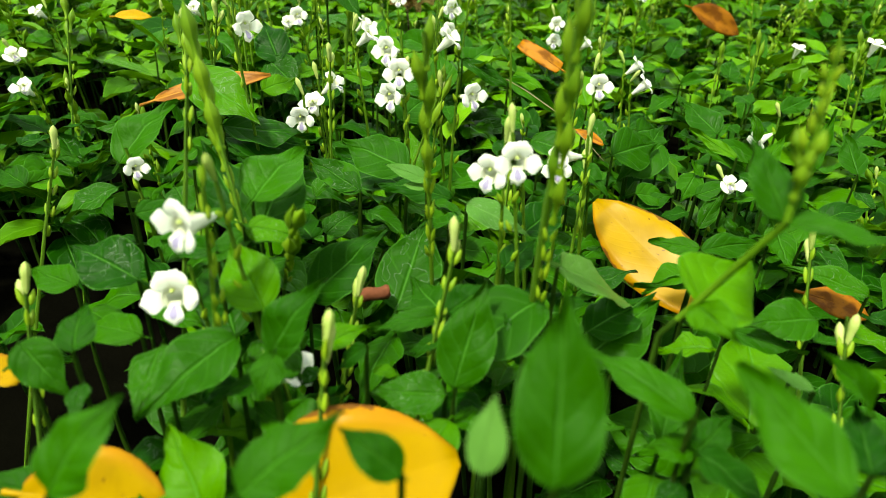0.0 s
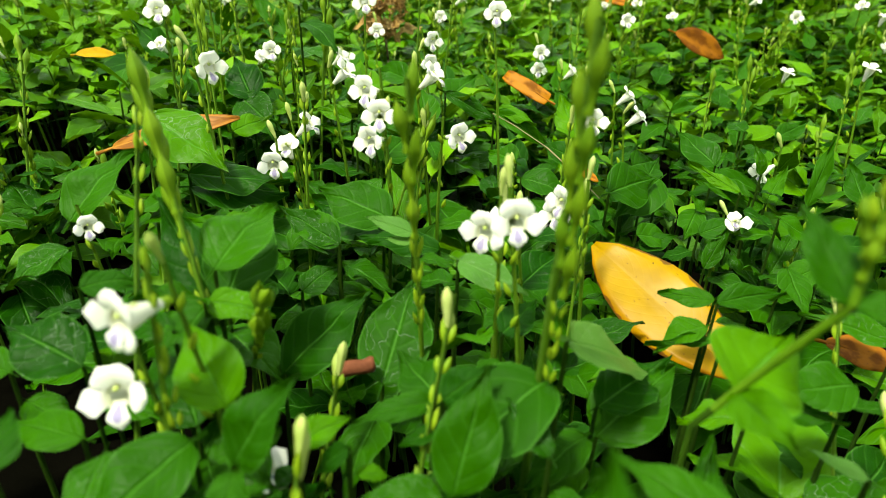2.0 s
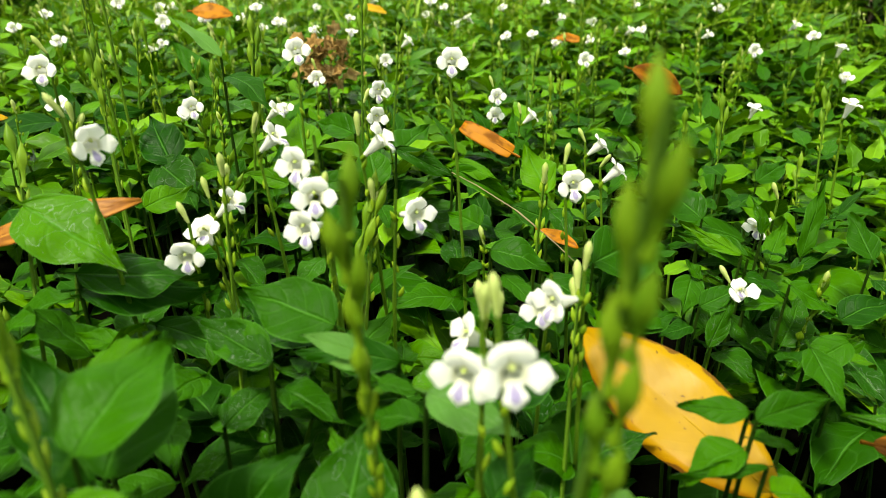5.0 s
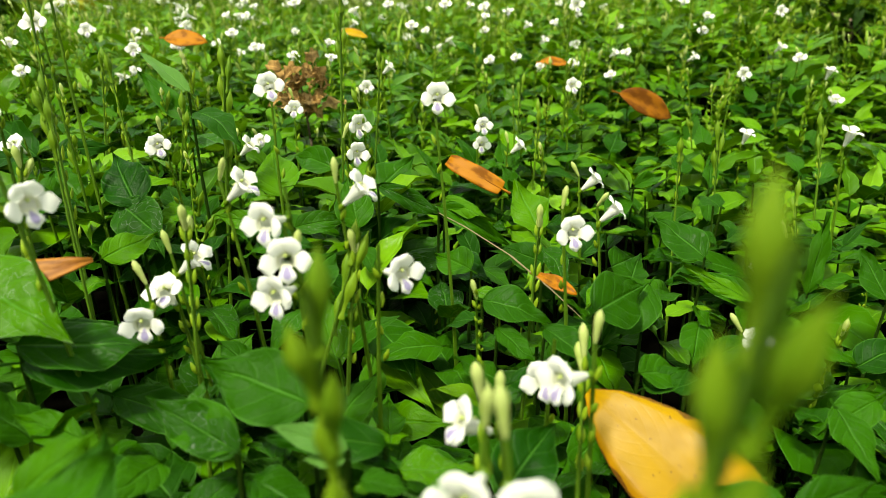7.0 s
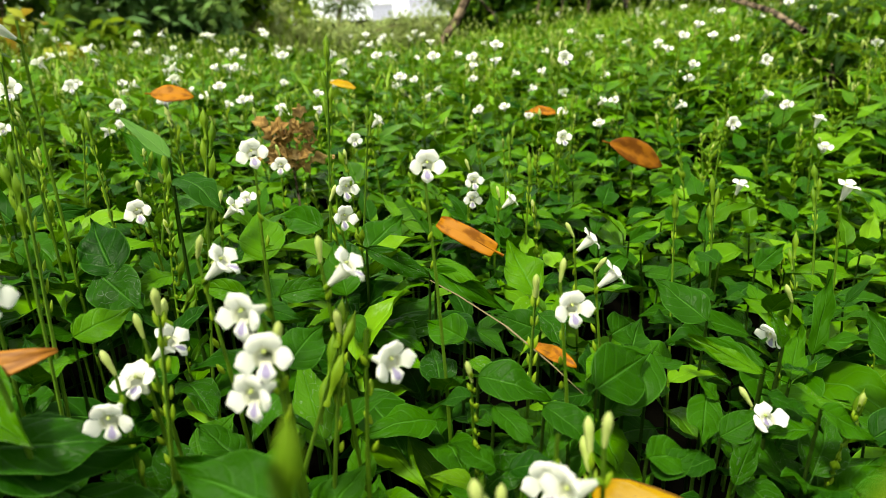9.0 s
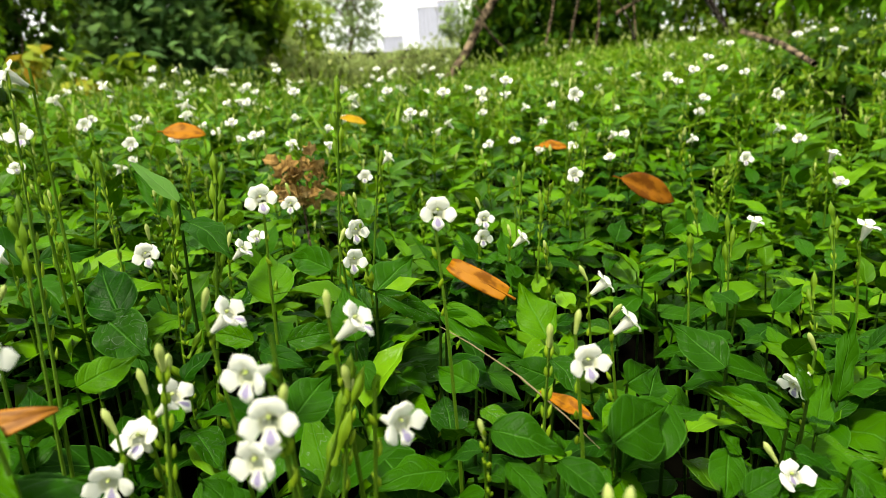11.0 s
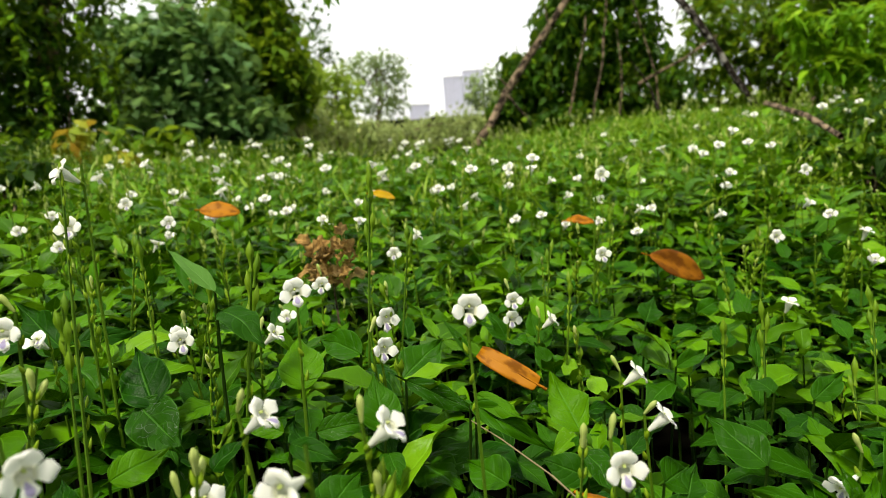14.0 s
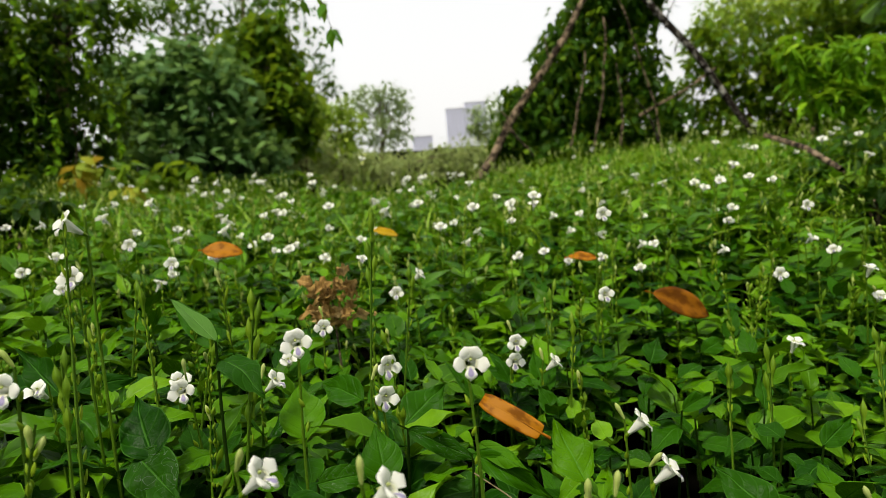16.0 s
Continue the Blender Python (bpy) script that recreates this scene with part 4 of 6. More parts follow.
def tower(x0, y0, w, d, z1, storeys, bays, turn):
    e = empty_thing("apartment_tower", (x0, y0, -2), "distant high-rise apartment block with haze in its colours", "building", "far towers")
    e.rotation_euler = (0, 0, radians(turn))
    h = z1 + 2

    def box(a, b, bev=0.0):
        bm = bmesh.new()
        bmesh.ops.create_cube(bm, size=1)
        for v in bm.verts:
            v.co = Vector((a[i] + (b[i] - a[i]) * (v.co[i] + 0.5) for i in range(3)))
        me = bpy.data.meshes.new("block")
        bm.to_mesh(me)
        bm.free()
        return me
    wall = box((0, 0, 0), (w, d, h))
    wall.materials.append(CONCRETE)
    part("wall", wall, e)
    roof = box((-0.2, -0.2, h), (w + 0.2, d + 0.2, h + 0.6))
    roof.materials.append(ROOF_FAR)
    part("roof", roof, e)
    for i in range(bays):
        for j in range(storeys):
            x = w * (i + 0.22) / bays
            z = h * (0.35 + 0.64 * j / storeys)
            me = box((x, -0.12, z), (x + w * 0.5 / bays, 0.02, z + 0.4 * h / storeys))
            me.materials.append(GLASS_FAR)
            part("window", me, e)


# flowers that stand out, each on a plant of its own
flowering_plant((0.062, 0.476, 0.304), (0.05, -0.9, 0.3))
flowering_plant((-0.029, 0.527, 0.308), (0.05, -0.9, 0.3))
flowering_plant((-0.095, 0.374, 0.296), (0.75, -0.6, 0.12))
flowering_plant((-0.019, 0.368, 0.283), (-0.5, -0.85, 0.2))
flowering_plant((-0.010, 0.354, 0.274), (0.05, -0.9, 0.3))
flowering_plant((-0.017, 0.352, 0.261), (-0.5, -0.85, 0.2))
flowering_plant((0.033, 0.374, 0.254), (0.55, -0.8, 0.2))
flowering_plant((-0.076, 0.386, 0.237), (0, -0.97, 0.05), spin=2)
flowering_plant((0.408, 0.730, 0.201), (0.2, -0.2, 0.95))
flowering_plant((0.135, 0.724, 0.229), (0.05, -0.9, 0.3))
flowering_plant((0.114, 0.407, 0.250), (0.05, -0.9, 0.3))
flowering_plant((-0.081, 0.187, 0.240), (-0.05, -0.85, 0.45), size=0.98, spin=8)
flowering_plant((-0.068, 0.176, 0.273), (-0.5, -0.85, 0.15), size=0.92, spin=-14)
flowering_plant((0.244, 0.791, 0.248), (0.05, -0.9, 0.3))
flowering_plant((0.467, 0.842, 0.238), (0.05, -0.9, 0.3))
flowering_plant((-0.290, 0.990, 0.319), (0.05, -0.9, 0.3))
flowering_plant((-0.166, 0.577, 0.383), (-0.6, -0.5, 0.6))
flowering_plant((-0.172, 0.590, 0.347), (0.1, -0.85, 0.5), size=0.75)
flowering_plant((0.552, 1.123, 0.325), (0.05, -0.9, 0.3), closed=True)
flowering_plant((-0.230, 0.951, 0.297), (0.05, -0.9, 0.3))
flowering_plant((-0.192, 1.003, 0.294), (0.05, -0.9, 0.3), closed=True)
flowering_plant((-0.152, 1.158, 0.295), (0.05, -0.9, 0.3), closed=True)
flowering_plant((-0.123, 1.160, 0.273), (0.05, -0.9, 0.3), closed=True)
flowering_plant((-0.040, 0.766, 0.250), (0.05, -0.9, 0.3))
flowering_plant((-0.118, 0.596, 0.263), (0.05, -0.9, 0.3))
flowering_plant((-0.062, 0.640, 0.250), (0.7, -0.12, 0.62))
flowering_plant((-0.033, 0.438, 0.280), (0.7, -0.12, 0.62))
flowering_plant((0.021, 0.411, 0.282), (0.7, -0.12, 0.62))
flowering_plant((-0.057, 0.423, 0.252), (0.7, -0.12, 0.62))
flowering_plant((-0.073, 0.411, 0.242), (-0.1, -0.5, 0.8))
flowering_plant((0.021, 0.582, 0.269), (0.55, -0.8, 0.2))
flowering_plant((0.033, 0.932, 0.239), (0.05, -0.9, 0.3))
flowering_plant((0.064, 0.912, 0.265), (0.7, -0.12, 0.62))
flowering_plant((0.108, 1.100, 0.295), (0.05, -0.9, 0.3), closed=True)
flowering_plant((0.018, 0.569, 0.253), (0.55, -0.8, 0.2))
flowering_plant((0.134, 0.729, 0.210), (0.05, -0.9, 0.3))
flowering_plant((0.171, 0.720, 0.211), (0.7, -0.12, 0.62))
flowering_plant((0.179, 0.546, 0.230), (0.7, -0.12, 0.62))
flowering_plant((0.169, 0.485, 0.231), (0.7, -0.12, 0.62))
flowering_plant((0.243, 0.450, 0.195), (-0.8, -0.25, -0.3))
flowering_plant((0.574, 0.839, 0.238), (0.2, -0.2, 0.95))
flowering_plant((0.609, 0.997, 0.291), (0.05, -0.9, 0.3))
flowering_plant((0.266, 0.852, 0.323), (0.05, -0.9, 0.3))
flowering_plant((0.242, 1.066, 0.332), (0.05, -0.9, 0.3), closed=True)
flowering_plant((0.087, 1.278, 0.317), (0.05, -0.9, 0.3), closed=True)
flowering_plant((0.156, 1.088, 0.321), (0.05, -0.9, 0.3), closed=True)
flowering_plant((-0.065, 1.124, 0.261), (0.05, -0.9, 0.3), closed=True)
flowering_plant((-0.062, 1.227, 0.329), (0.05, -0.9, 0.3), closed=True)
flowering_plant((0.579, 1.134, 0.280), (0.05, -0.9, 0.3), closed=True)
flowering_plant((0.392, 0.576, 0.239), (0.2, -0.2, 0.95))
flowering_plant((-0.163, 0.488, 0.311), (0.05, -0.9, 0.3))
flowering_plant((0.073, 0.308, 0.243), (-0.9, -0.4, 0.2))
flowering_plant((0.033, 0.246, 0.260), (-0.5, -0.85, 0.2))
flowering_plant((0.044, 0.229, 0.272), (0.05, -0.9, 0.3))
flowering_plant((-0.149, 0.316, 0.235), (0.6, -0.7, 0.3), size=0.62)
flowering_plant((0.040, 0.305, 0.236), (-0.8, -0.1, 0.5))
flowering_plant((0.077, 0.332, 0.225), (-0.5, -0.85, 0.2))
flowering_plant((-0.040, 0.191, 0.205), (0.7, -0.12, 0.62))
flowering_plant((-0.016, 1.853, 0.397), (0.50, -0.75, 0.4), size=0.8, leaves=4, closed=True)
flowering_plant((0.092, 1.722, 0.342), (0.02, -0.75, 0.4), size=0.8, leaves=4, closed=True)
flowering_plant((-0.116, 1.541, 0.357), (-0.25, -0.75, 0.4), size=0.8, leaves=4, closed=True)
flowering_plant((-0.195, 1.381, 0.310), (-0.65, -0.75, 0.4), size=0.8, leaves=4, closed=True)
flowering_plant((-0.347, 1.673, 0.369), (-1.23, -0.75, 0.4), size=0.8, leaves=4, closed=True)
flowering_plant((-0.267, 1.766, 0.361), (0.27, -0.75, 0.4), size=0.8, leaves=4, closed=True)
flowering_plant((0.676, 1.338, 0.311), (0.88, -0.75, 0.4), size=0.8, leaves=4, closed=True)
flowering_plant((0.738, 1.278, 0.305), (-1.23, -0.75, 0.4), size=0.8, leaves=4, closed=True)
flowering_plant((0.698, 1.285, 0.314), (-0.72, -0.75, 0.4), size=0.8, leaves=4, closed=True)
flowering_plant((0.264, 1.484, 0.299), (0.52, -0.75, 0.4), size=0.8, leaves=4, closed=True)
flowering_plant((0.629, 1.013, 0.243), (0.50, -0.75, 0.4), size=0.8, leaves=4, closed=True)
flowering_plant((0.596, 0.849, 0.199), (-0.25, -0.75, 0.4), size=0.8, leaves=4, closed=True)
flowering_plant((1.078, 2.148, 0.390), (-1.00, -0.75, 0.4), size=0.8, leaves=4, closed=True)
flowering_plant((0.261, 2.011, 0.326), (-0.50, -0.75, 0.4), size=0.8, leaves=4, closed=True)
flowering_plant((-0.400, 1.038, 0.308), (0.70, -0.75, 0.4), size=0.8, leaves=4, closed=True)
flowering_plant((0.447, 1.134, 0.233), (-1.00, -0.75, 0.4), size=0.8, leaves=4, closed=True)
flowering_plant((0.440, 1.155, 0.231), (1.02, -0.75, 0.4), size=0.8, leaves=4, closed=True)
flowering_plant((0.401, 1.081, 0.209), (-0.55, -0.75, 0.4), size=0.8, leaves=4, closed=True)
flowering_plant((0.298, 1.097, 0.226), (0.25, -0.75, 0.4), size=0.8, leaves=4, closed=True)
flowering_plant((0.274, 1.154, 0.234), (-0.12, -0.75, 0.4), size=0.8, leaves=4, closed=True)
flowering_plant((0.015, 1.246, 0.279), (0.75, -0.75, 0.4), size=0.8, leaves=4, closed=True)
flowering_plant((-0.016, 1.296, 0.261), (0.50, -0.75, 0.4), size=0.8, leaves=4, closed=True)
flowering_plant((0.089, 1.510, 0.327), (-1.25, -0.75, 0.4), size=0.8, leaves=4, closed=True)
flowering_plant((-0.141, 1.360, 0.253), (-0.50, -0.75, 0.4), size=0.8, leaves=4, closed=True)
flowering_plant((-0.169, 1.310, 0.252), (0.88, -0.75, 0.4), size=0.8, leaves=4, closed=True)
flowering_plant((-0.301, 1.168, 0.250), (1.00, -0.75, 0.4), size=0.8, leaves=4, closed=True)
flowering_plant((-0.253, 1.428, 0.270), (-0.50, -0.75, 0.4), size=0.8, leaves=4, closed=True)
flowering_plant((0.672, 1.440, 0.299), (-0.38, -0.75, 0.4), size=0.8, leaves=4, closed=True)
flowering_plant((0.383, 1.307, 0.270), (-1.25, -0.75, 0.4), size=0.8, leaves=4, closed=True)
flowering_plant((0.351, 1.361, 0.265), (0.88, -0.75, 0.4), size=0.8, leaves=4, closed=True)
flowering_plant((0.272, 1.375, 0.283), (0.25, -0.75, 0.4), size=0.8, leaves=4, closed=True)
flowering_plant((-0.327, 0.512, 0.252), (0.62, -0.75, 0.4), size=0.8, leaves=4, closed=True)
flowering_plant((-0.295, 0.460, 0.241), (-0.12, -0.75, 0.4), size=0.8, leaves=4, closed=True)
flowering_plant((-0.389, 0.655, 0.262), (-0.40, -0.75, 0.4), size=0.8, leaves=4, closed=True)
flowering_plant((-0.218, 0.613, 0.270), (-0.25, -0.75, 0.4), size=0.8, leaves=4, closed=True)
flowering_plant((-0.076, 0.772, 0.222), (0.25, -0.75, 0.4), size=0.8, leaves=4, closed=True)
flowering_plant((0.208, 0.396, 0.186), (0.12, -0.75, 0.4), size=0.8, leaves=4, closed=True)
flowering_plant((-0.147, 0.683, 0.243), (0.75, -0.75, 0.4), size=0.8, leaves=4, closed=True)
flowering_plant((-0.552, 2.425, 0.313), (-0.50, -0.8, 0.15), size=0.8, leaves=4, closed=True)
flowering_plant((-0.398, 2.154, 0.304), (0.78, -0.8, 0.15), size=0.8, leaves=4, closed=True)
flowering_plant((-0.365, 2.480, 0.302), (-0.08, -0.8, 0.15), size=0.8, leaves=4, closed=True)
flowering_plant((-0.153, 2.685, 0.289), (-0.12, -0.8, 0.15), size=0.8, leaves=4, closed=True)
flowering_plant((-0.071, 2.534, 0.284), (0.78, -0.8, 0.15), size=0.8, leaves=4, closed=True)
flowering_plant((0.083, 2.223, 0.280), (-0.16, -0.8, 0.15), size=0.8, leaves=4, closed=True)
flowering_plant((-0.207, 1.640, 0.289), (0.30, -0.8, 0.15), size=0.8, leaves=4, closed=True)
flowering_plant((-0.079, 1.402, 0.273), (0.62, -0.8, 0.15), size=0.8, leaves=4, closed=True)
flowering_plant((-0.188, 1.217, 0.277), (-0.42, -0.8, 0.15), size=0.8, leaves=4, closed=True)
flowering_plant((-0.336, 0.909, 0.286), (0.40, -0.8, 0.15), size=0.8, leaves=4, closed=True)
flowering_plant((-0.387, 1.837, 0.303), (-0.68, -0.8, 0.15), size=0.8, leaves=4, closed=True)
flowering_plant((-0.327, 1.346, 0.292), (-0.80, -0.8, 0.15), size=0.8, leaves=4, closed=True)
flowering_plant((-0.418, 1.358, 0.300), (0.60, -0.8, 0.15), size=0.8, leaves=4, closed=True)
flowering_plant((0.215, 1.805, 0.277), (-0.16, -0.8, 0.15), size=0.8, leaves=4, closed=True)
flowering_plant((0.276, 1.406, 0.255), (-0.30, -0.8, 0.15), size=0.8, leaves=4, closed=True)
flowering_plant((0.506, 1.666, 0.281), (-0.80, -0.8, 0.15), size=0.8, leaves=4, closed=True)
flowering_plant((0.362, 1.288, 0.243), (0.68, -0.8, 0.15), size=0.8, leaves=4, closed=True)
flowering_plant((0.506, 1.306, 0.256), (0.60, -0.8, 0.15), size=0.8, leaves=4, closed=True)
flowering_plant((1.116, 1.754, 0.326), (0.40, -0.8, 0.15), size=0.8, leaves=4, closed=True)
flowering_plant((0.582, 1.151, 0.256), (-0.40, -0.8, 0.15), size=0.8, leaves=4, closed=True)
flowering_plant((0.510, 1.033, 0.234), (0.90, -0.8, 0.15), size=0.8, leaves=4, closed=True)
flowering_plant((0.631, 0.975, 0.231), (-0.50, -0.8, 0.15), size=0.8, leaves=4, closed=True)
flowering_plant((0.162, 1.411, 0.261), (-0.58, -0.8, 0.15), size=0.8, leaves=4, closed=True)
flowering_plant((0.221, 1.105, 0.239), (-0.76, -0.8, 0.15), size=0.8, leaves=4, closed=True)
flowering_plant((0.344, 1.084, 0.229), (0.10, -0.8, 0.15), size=0.8, leaves=4, closed=True)
flowering_plant((-0.424, 0.999, 0.296), (0.60, -0.8, 0.15), size=0.8, leaves=4, closed=True)
flowering_plant((-0.690, 1.455, 0.322), (0.40, -0.8, 0.15), size=0.8, leaves=4, closed=True)
# tall seed spikes
seed_spike((0.009, 0.250, 0.214), (0.009, 0.242, 0.318), 5, 0.0014, 0.9)
seed_spike((-0.064, 0.186, 0.225), (-0.060, 0.187, 0.283), 0)
seed_spike((0.051, 0.203, 0.213), (0.056, 0.192, 0.342), 8, 0.0018, 0.86, flat=True)
seed_spike((-0.070, 0.240, 0.235), (-0.088, 0.272, 0.317), 6, 0.0014, 1.12, flat=True)
seed_spike((-0.055, 0.241, 0.212), (-0.038, 0.206, 0.264), 4)
seed_spike((-0.076, 0.584, 0.217), (-0.066, 0.610, 0.320), 8)
seed_spike((0.003, 0.676, 0.206), (0.016, 0.716, 0.361), 6)
seed_spike((-0.156, 0.531, 0.222), (-0.162, 0.574, 0.381), 0)
seed_spike((-0.212, 0.714, 0.142), (-0.196, 0.757, 0.311), 1)
seed_spike((-0.133, 0.483, 0.284), (-0.135, 0.493, 0.323), 5, 0.0011, 0.78)
seed_spike((0.048, 0.298, 0.240), (0.050, 0.305, 0.256), 2)
seed_spike((0.018, 0.208, 0.237), (0.022, 0.217, 0.253), 4)
seed_spike((0.010, 0.411, 0.229), (0.014, 0.418, 0.258), 4)
seed_spike((-0.060, 0.413, 0.246), (-0.059, 0.421, 0.276), 2)
seed_spike((0.035, 0.756, 0.207), (0.047, 0.778, 0.295), 2)
seed_spike((0.389, 0.609, 0.120), (0.398, 0.635, 0.172), 2)
seed_spike((0.188, 0.734, 0.187), (0.196, 0.748, 0.241), 2)
seed_spike((-0.152, 0.482, 0.272), (-0.149, 0.487, 0.293), 4)
seed_spike((0.094, 0.336, 0.214), (0.098, 0.346, 0.237), 3)
seed_spike((-0.001, 0.402, 0.212), (0.016, 0.420, 0.256), 5)
seed_spike((0.308, 0.614, 0.176), (0.314, 0.628, 0.232), 3)
seed_spike((0.108, 0.450, 0.219), (0.112, 0.457, 0.246), 2)
seed_spike((-0.280, 0.489, 0.211), (-0.285, 0.534, 0.288), 3)
seed_spike((-0.157, 0.420, 0.247), (-0.161, 0.442, 0.286), 2)
seed_spike((-0.092, 0.268, 0.291), (-0.091, 0.283, 0.320), 3)
seed_spike((0.188, 0.261, 0.203), (0.190, 0.271, 0.221), 2)
seed_spike((0.173, 0.200, 0.199), (0.175, 0.209, 0.214), 2)
seed_spike((-0.202, 0.328, 0.230), (-0.200, 0.339, 0.249), 3)
seed_spike((-0.149, 0.206, 0.218), (-0.151, 0.216, 0.236), 4)
seed_spike((-0.023, 0.224, 0.205), (-0.020, 0.233, 0.222), 3)
seed_spike((-0.022, 0.160, 0.234), (-0.021, 0.168, 0.248), 3)
seed_spike((-0.165, 0.678, 0.224), (-0.175, 0.705, 0.318), 2)
seed_spike((-0.127, 0.674, 0.221), (-0.117, 0.687, 0.277), 2)
seed_spike((0.415, 0.631, 0.175), (0.425, 0.651, 0.230), 3)
seed_spike((0.267, 0.600, 0.178), (0.275, 0.618, 0.228), 2)
seed_spike((0.195, 0.831, 0.192), (0.204, 0.851, 0.250), 2)
seed_spike((0.303, 0.932, 0.215), (0.312, 0.950, 0.268), 3)
leaning_shoot()
# large leaves that stand out
shoot((-0.058, 0.181, 0.227), (-0.082, 0.151, 0.225), 0.024)
shoot((-0.087, 0.184, 0.221), (-0.084, 0.152, 0.221), 0.014)
shoot((-0.038, 0.161, 0.236), (-0.042, 0.149, 0.227), 0.011)
shoot((-0.043, 0.172, 0.227), (-0.028, 0.174, 0.255), 0.019)
shoot((-0.074, 0.218, 0.199), (-0.095, 0.259, 0.220), 0.034)
shoot((-0.112, 0.225, 0.223), (-0.146, 0.237, 0.237), 0.025)
shoot((-0.143, 0.230, 0.217), (-0.172, 0.243, 0.220), 0.015)
shoot((-0.106, 0.166, 0.233), (-0.109, 0.183, 0.243), 0.014)
shoot((-0.099, 0.194, 0.218), (-0.131, 0.204, 0.220), 0.015)
shoot((-0.125, 0.169, 0.235), (-0.107, 0.157, 0.223), 0.015)
shoot((-0.072, 0.099, 0.248), (-0.059, 0.108, 0.268), 0.017)
shoot((0.024, 0.090, 0.264), (0.027, 0.098, 0.278), 0.008, pale=True)
shoot((0.038, 0.087, 0.263), (0.041, 0.107, 0.297), 0.018)
shoot((0.087, 0.137, 0.232), (0.060, 0.158, 0.244), 0.014)
shoot((0.100, 0.092, 0.255), (0.082, 0.114, 0.272), 0.017)
shoot((0.090, 0.137, 0.217), (0.105, 0.147, 0.225), 0.010)
shoot((0.090, 0.138, 0.217), (0.076, 0.136, 0.223), 0.009)
shoot((0.137, 0.225, 0.196), (0.167, 0.212, 0.193), 0.012)
shoot((0.235, 0.279, 0.175), (0.199, 0.296, 0.190), 0.016)
shoot((0.147, 0.175, 0.206), (0.136, 0.190, 0.207), 0.006, pale=True)
shoot((0.076, 0.225, 0.194), (0.114, 0.250, 0.199), 0.024)
shoot((0.049, 0.180, 0.216), (0.037, 0.200, 0.227), 0.010)
shoot((0.019, 0.168, 0.215), (0.030, 0.185, 0.248), 0.020)
shoot((0.014, 0.203, 0.220), (-0.012, 0.195, 0.222), 0.010)
shoot((-0.012, 0.181, 0.223), (-0.025, 0.179, 0.214), 0.008)
shoot((-0.030, 0.191, 0.215), (-0.014, 0.197, 0.222), 0.011)
shoot((-0.030, 0.100, 0.246), (-0.007, 0.111, 0.261), 0.018)
shoot((0.007, 0.101, 0.251), (-0.006, 0.105, 0.262), 0.010)
shoot((0.016, 0.170, 0.210), (-0.011, 0.171, 0.212), 0.016)
shoot((0.135, 0.135, 0.236), (0.121, 0.134, 0.258), 0.010)
shoot((0.130, 0.121, 0.227), (0.132, 0.138, 0.237), 0.012)
shoot((0.106, 0.264, 0.180), (0.083, 0.258, 0.182), 0.016)
shoot((-0.066, 0.246, 0.249), (-0.049, 0.277, 0.268), 0.028)
shoot((-0.067, 0.234, 0.244), (-0.075, 0.210, 0.265), 0.015)
shoot((-0.066, 0.234, 0.243), (-0.042, 0.227, 0.243), 0.013)
shoot((-0.049, 0.189, 0.233), (-0.063, 0.206, 0.255), 0.021)
shoot((-0.051, 0.258, 0.190), (-0.015, 0.273, 0.222), 0.029)
shoot((-0.008, 0.247, 0.191), (0.007, 0.285, 0.222), 0.032)
shoot((0.017, 0.208, 0.214), (-0.000, 0.234, 0.219), 0.021)
shoot((0.017, 0.195, 0.227), (0.032, 0.198, 0.239), 0.013)
shoot((0.059, 0.211, 0.237), (0.110, 0.248, 0.195), 0.025, pale=True)
shoot((0.077, 0.224, 0.180), (0.114, 0.244, 0.200), 0.030)
shoot((0.147, 0.289, 0.199), (0.122, 0.296, 0.200), 0.011)
shoot((0.144, 0.280, 0.203), (0.180, 0.286, 0.207), 0.013)
shoot((0.146, 0.272, 0.188), (0.111, 0.274, 0.188), 0.006)
shoot((-0.007, 0.340, 0.223), (-0.046, 0.359, 0.235), 0.030)
shoot((-0.034, 0.332, 0.214), (-0.066, 0.352, 0.228), 0.019)
shoot((-0.126, 0.390, 0.233), (-0.069, 0.394, 0.224), 0.025)
shoot((0.007, 0.303, 0.232), (-0.016, 0.309, 0.241), 0.009, pale=True)
shoot((0.006, 0.302, 0.229), (-0.007, 0.303, 0.231), 0.006, pale=True)
shoot((-0.163, 0.326, 0.234), (-0.141, 0.353, 0.267), 0.028)
shoot((-0.054, 0.322, 0.191), (-0.035, 0.338, 0.201), 0.017)
shoot((0.026, 0.281, 0.230), (0.055, 0.265, 0.223), 0.017, pale=True)
shoot((0.042, 0.249, 0.213), (0.058, 0.263, 0.220), 0.015)
shoot((-0.117, 0.245, 0.244), (-0.097, 0.255, 0.243), 0.013)
shoot((-0.078, 0.228, 0.235), (-0.107, 0.240, 0.234), 0.012)
shoot((0.170, 0.488, 0.135), (0.204, 0.516, 0.171), 0.035)
shoot((0.186, 0.400, 0.176), (0.214, 0.403, 0.185), 0.016)
shoot((0.141, 0.380, 0.179), (0.165, 0.383, 0.186), 0.014)
shoot((0.198, 0.423, 0.180), (0.191, 0.429, 0.191), 0.009)
shoot((0.239, 0.444, 0.180), (0.212, 0.493, 0.186), 0.011)
shoot((0.239, 0.424, 0.185), (0.265, 0.453, 0.199), 0.013)
shoot((0.232, 0.393, 0.189), (0.257, 0.384, 0.173), 0.017)
shoot((0.240, 0.353, 0.177), (0.212, 0.349, 0.168), 0.017)
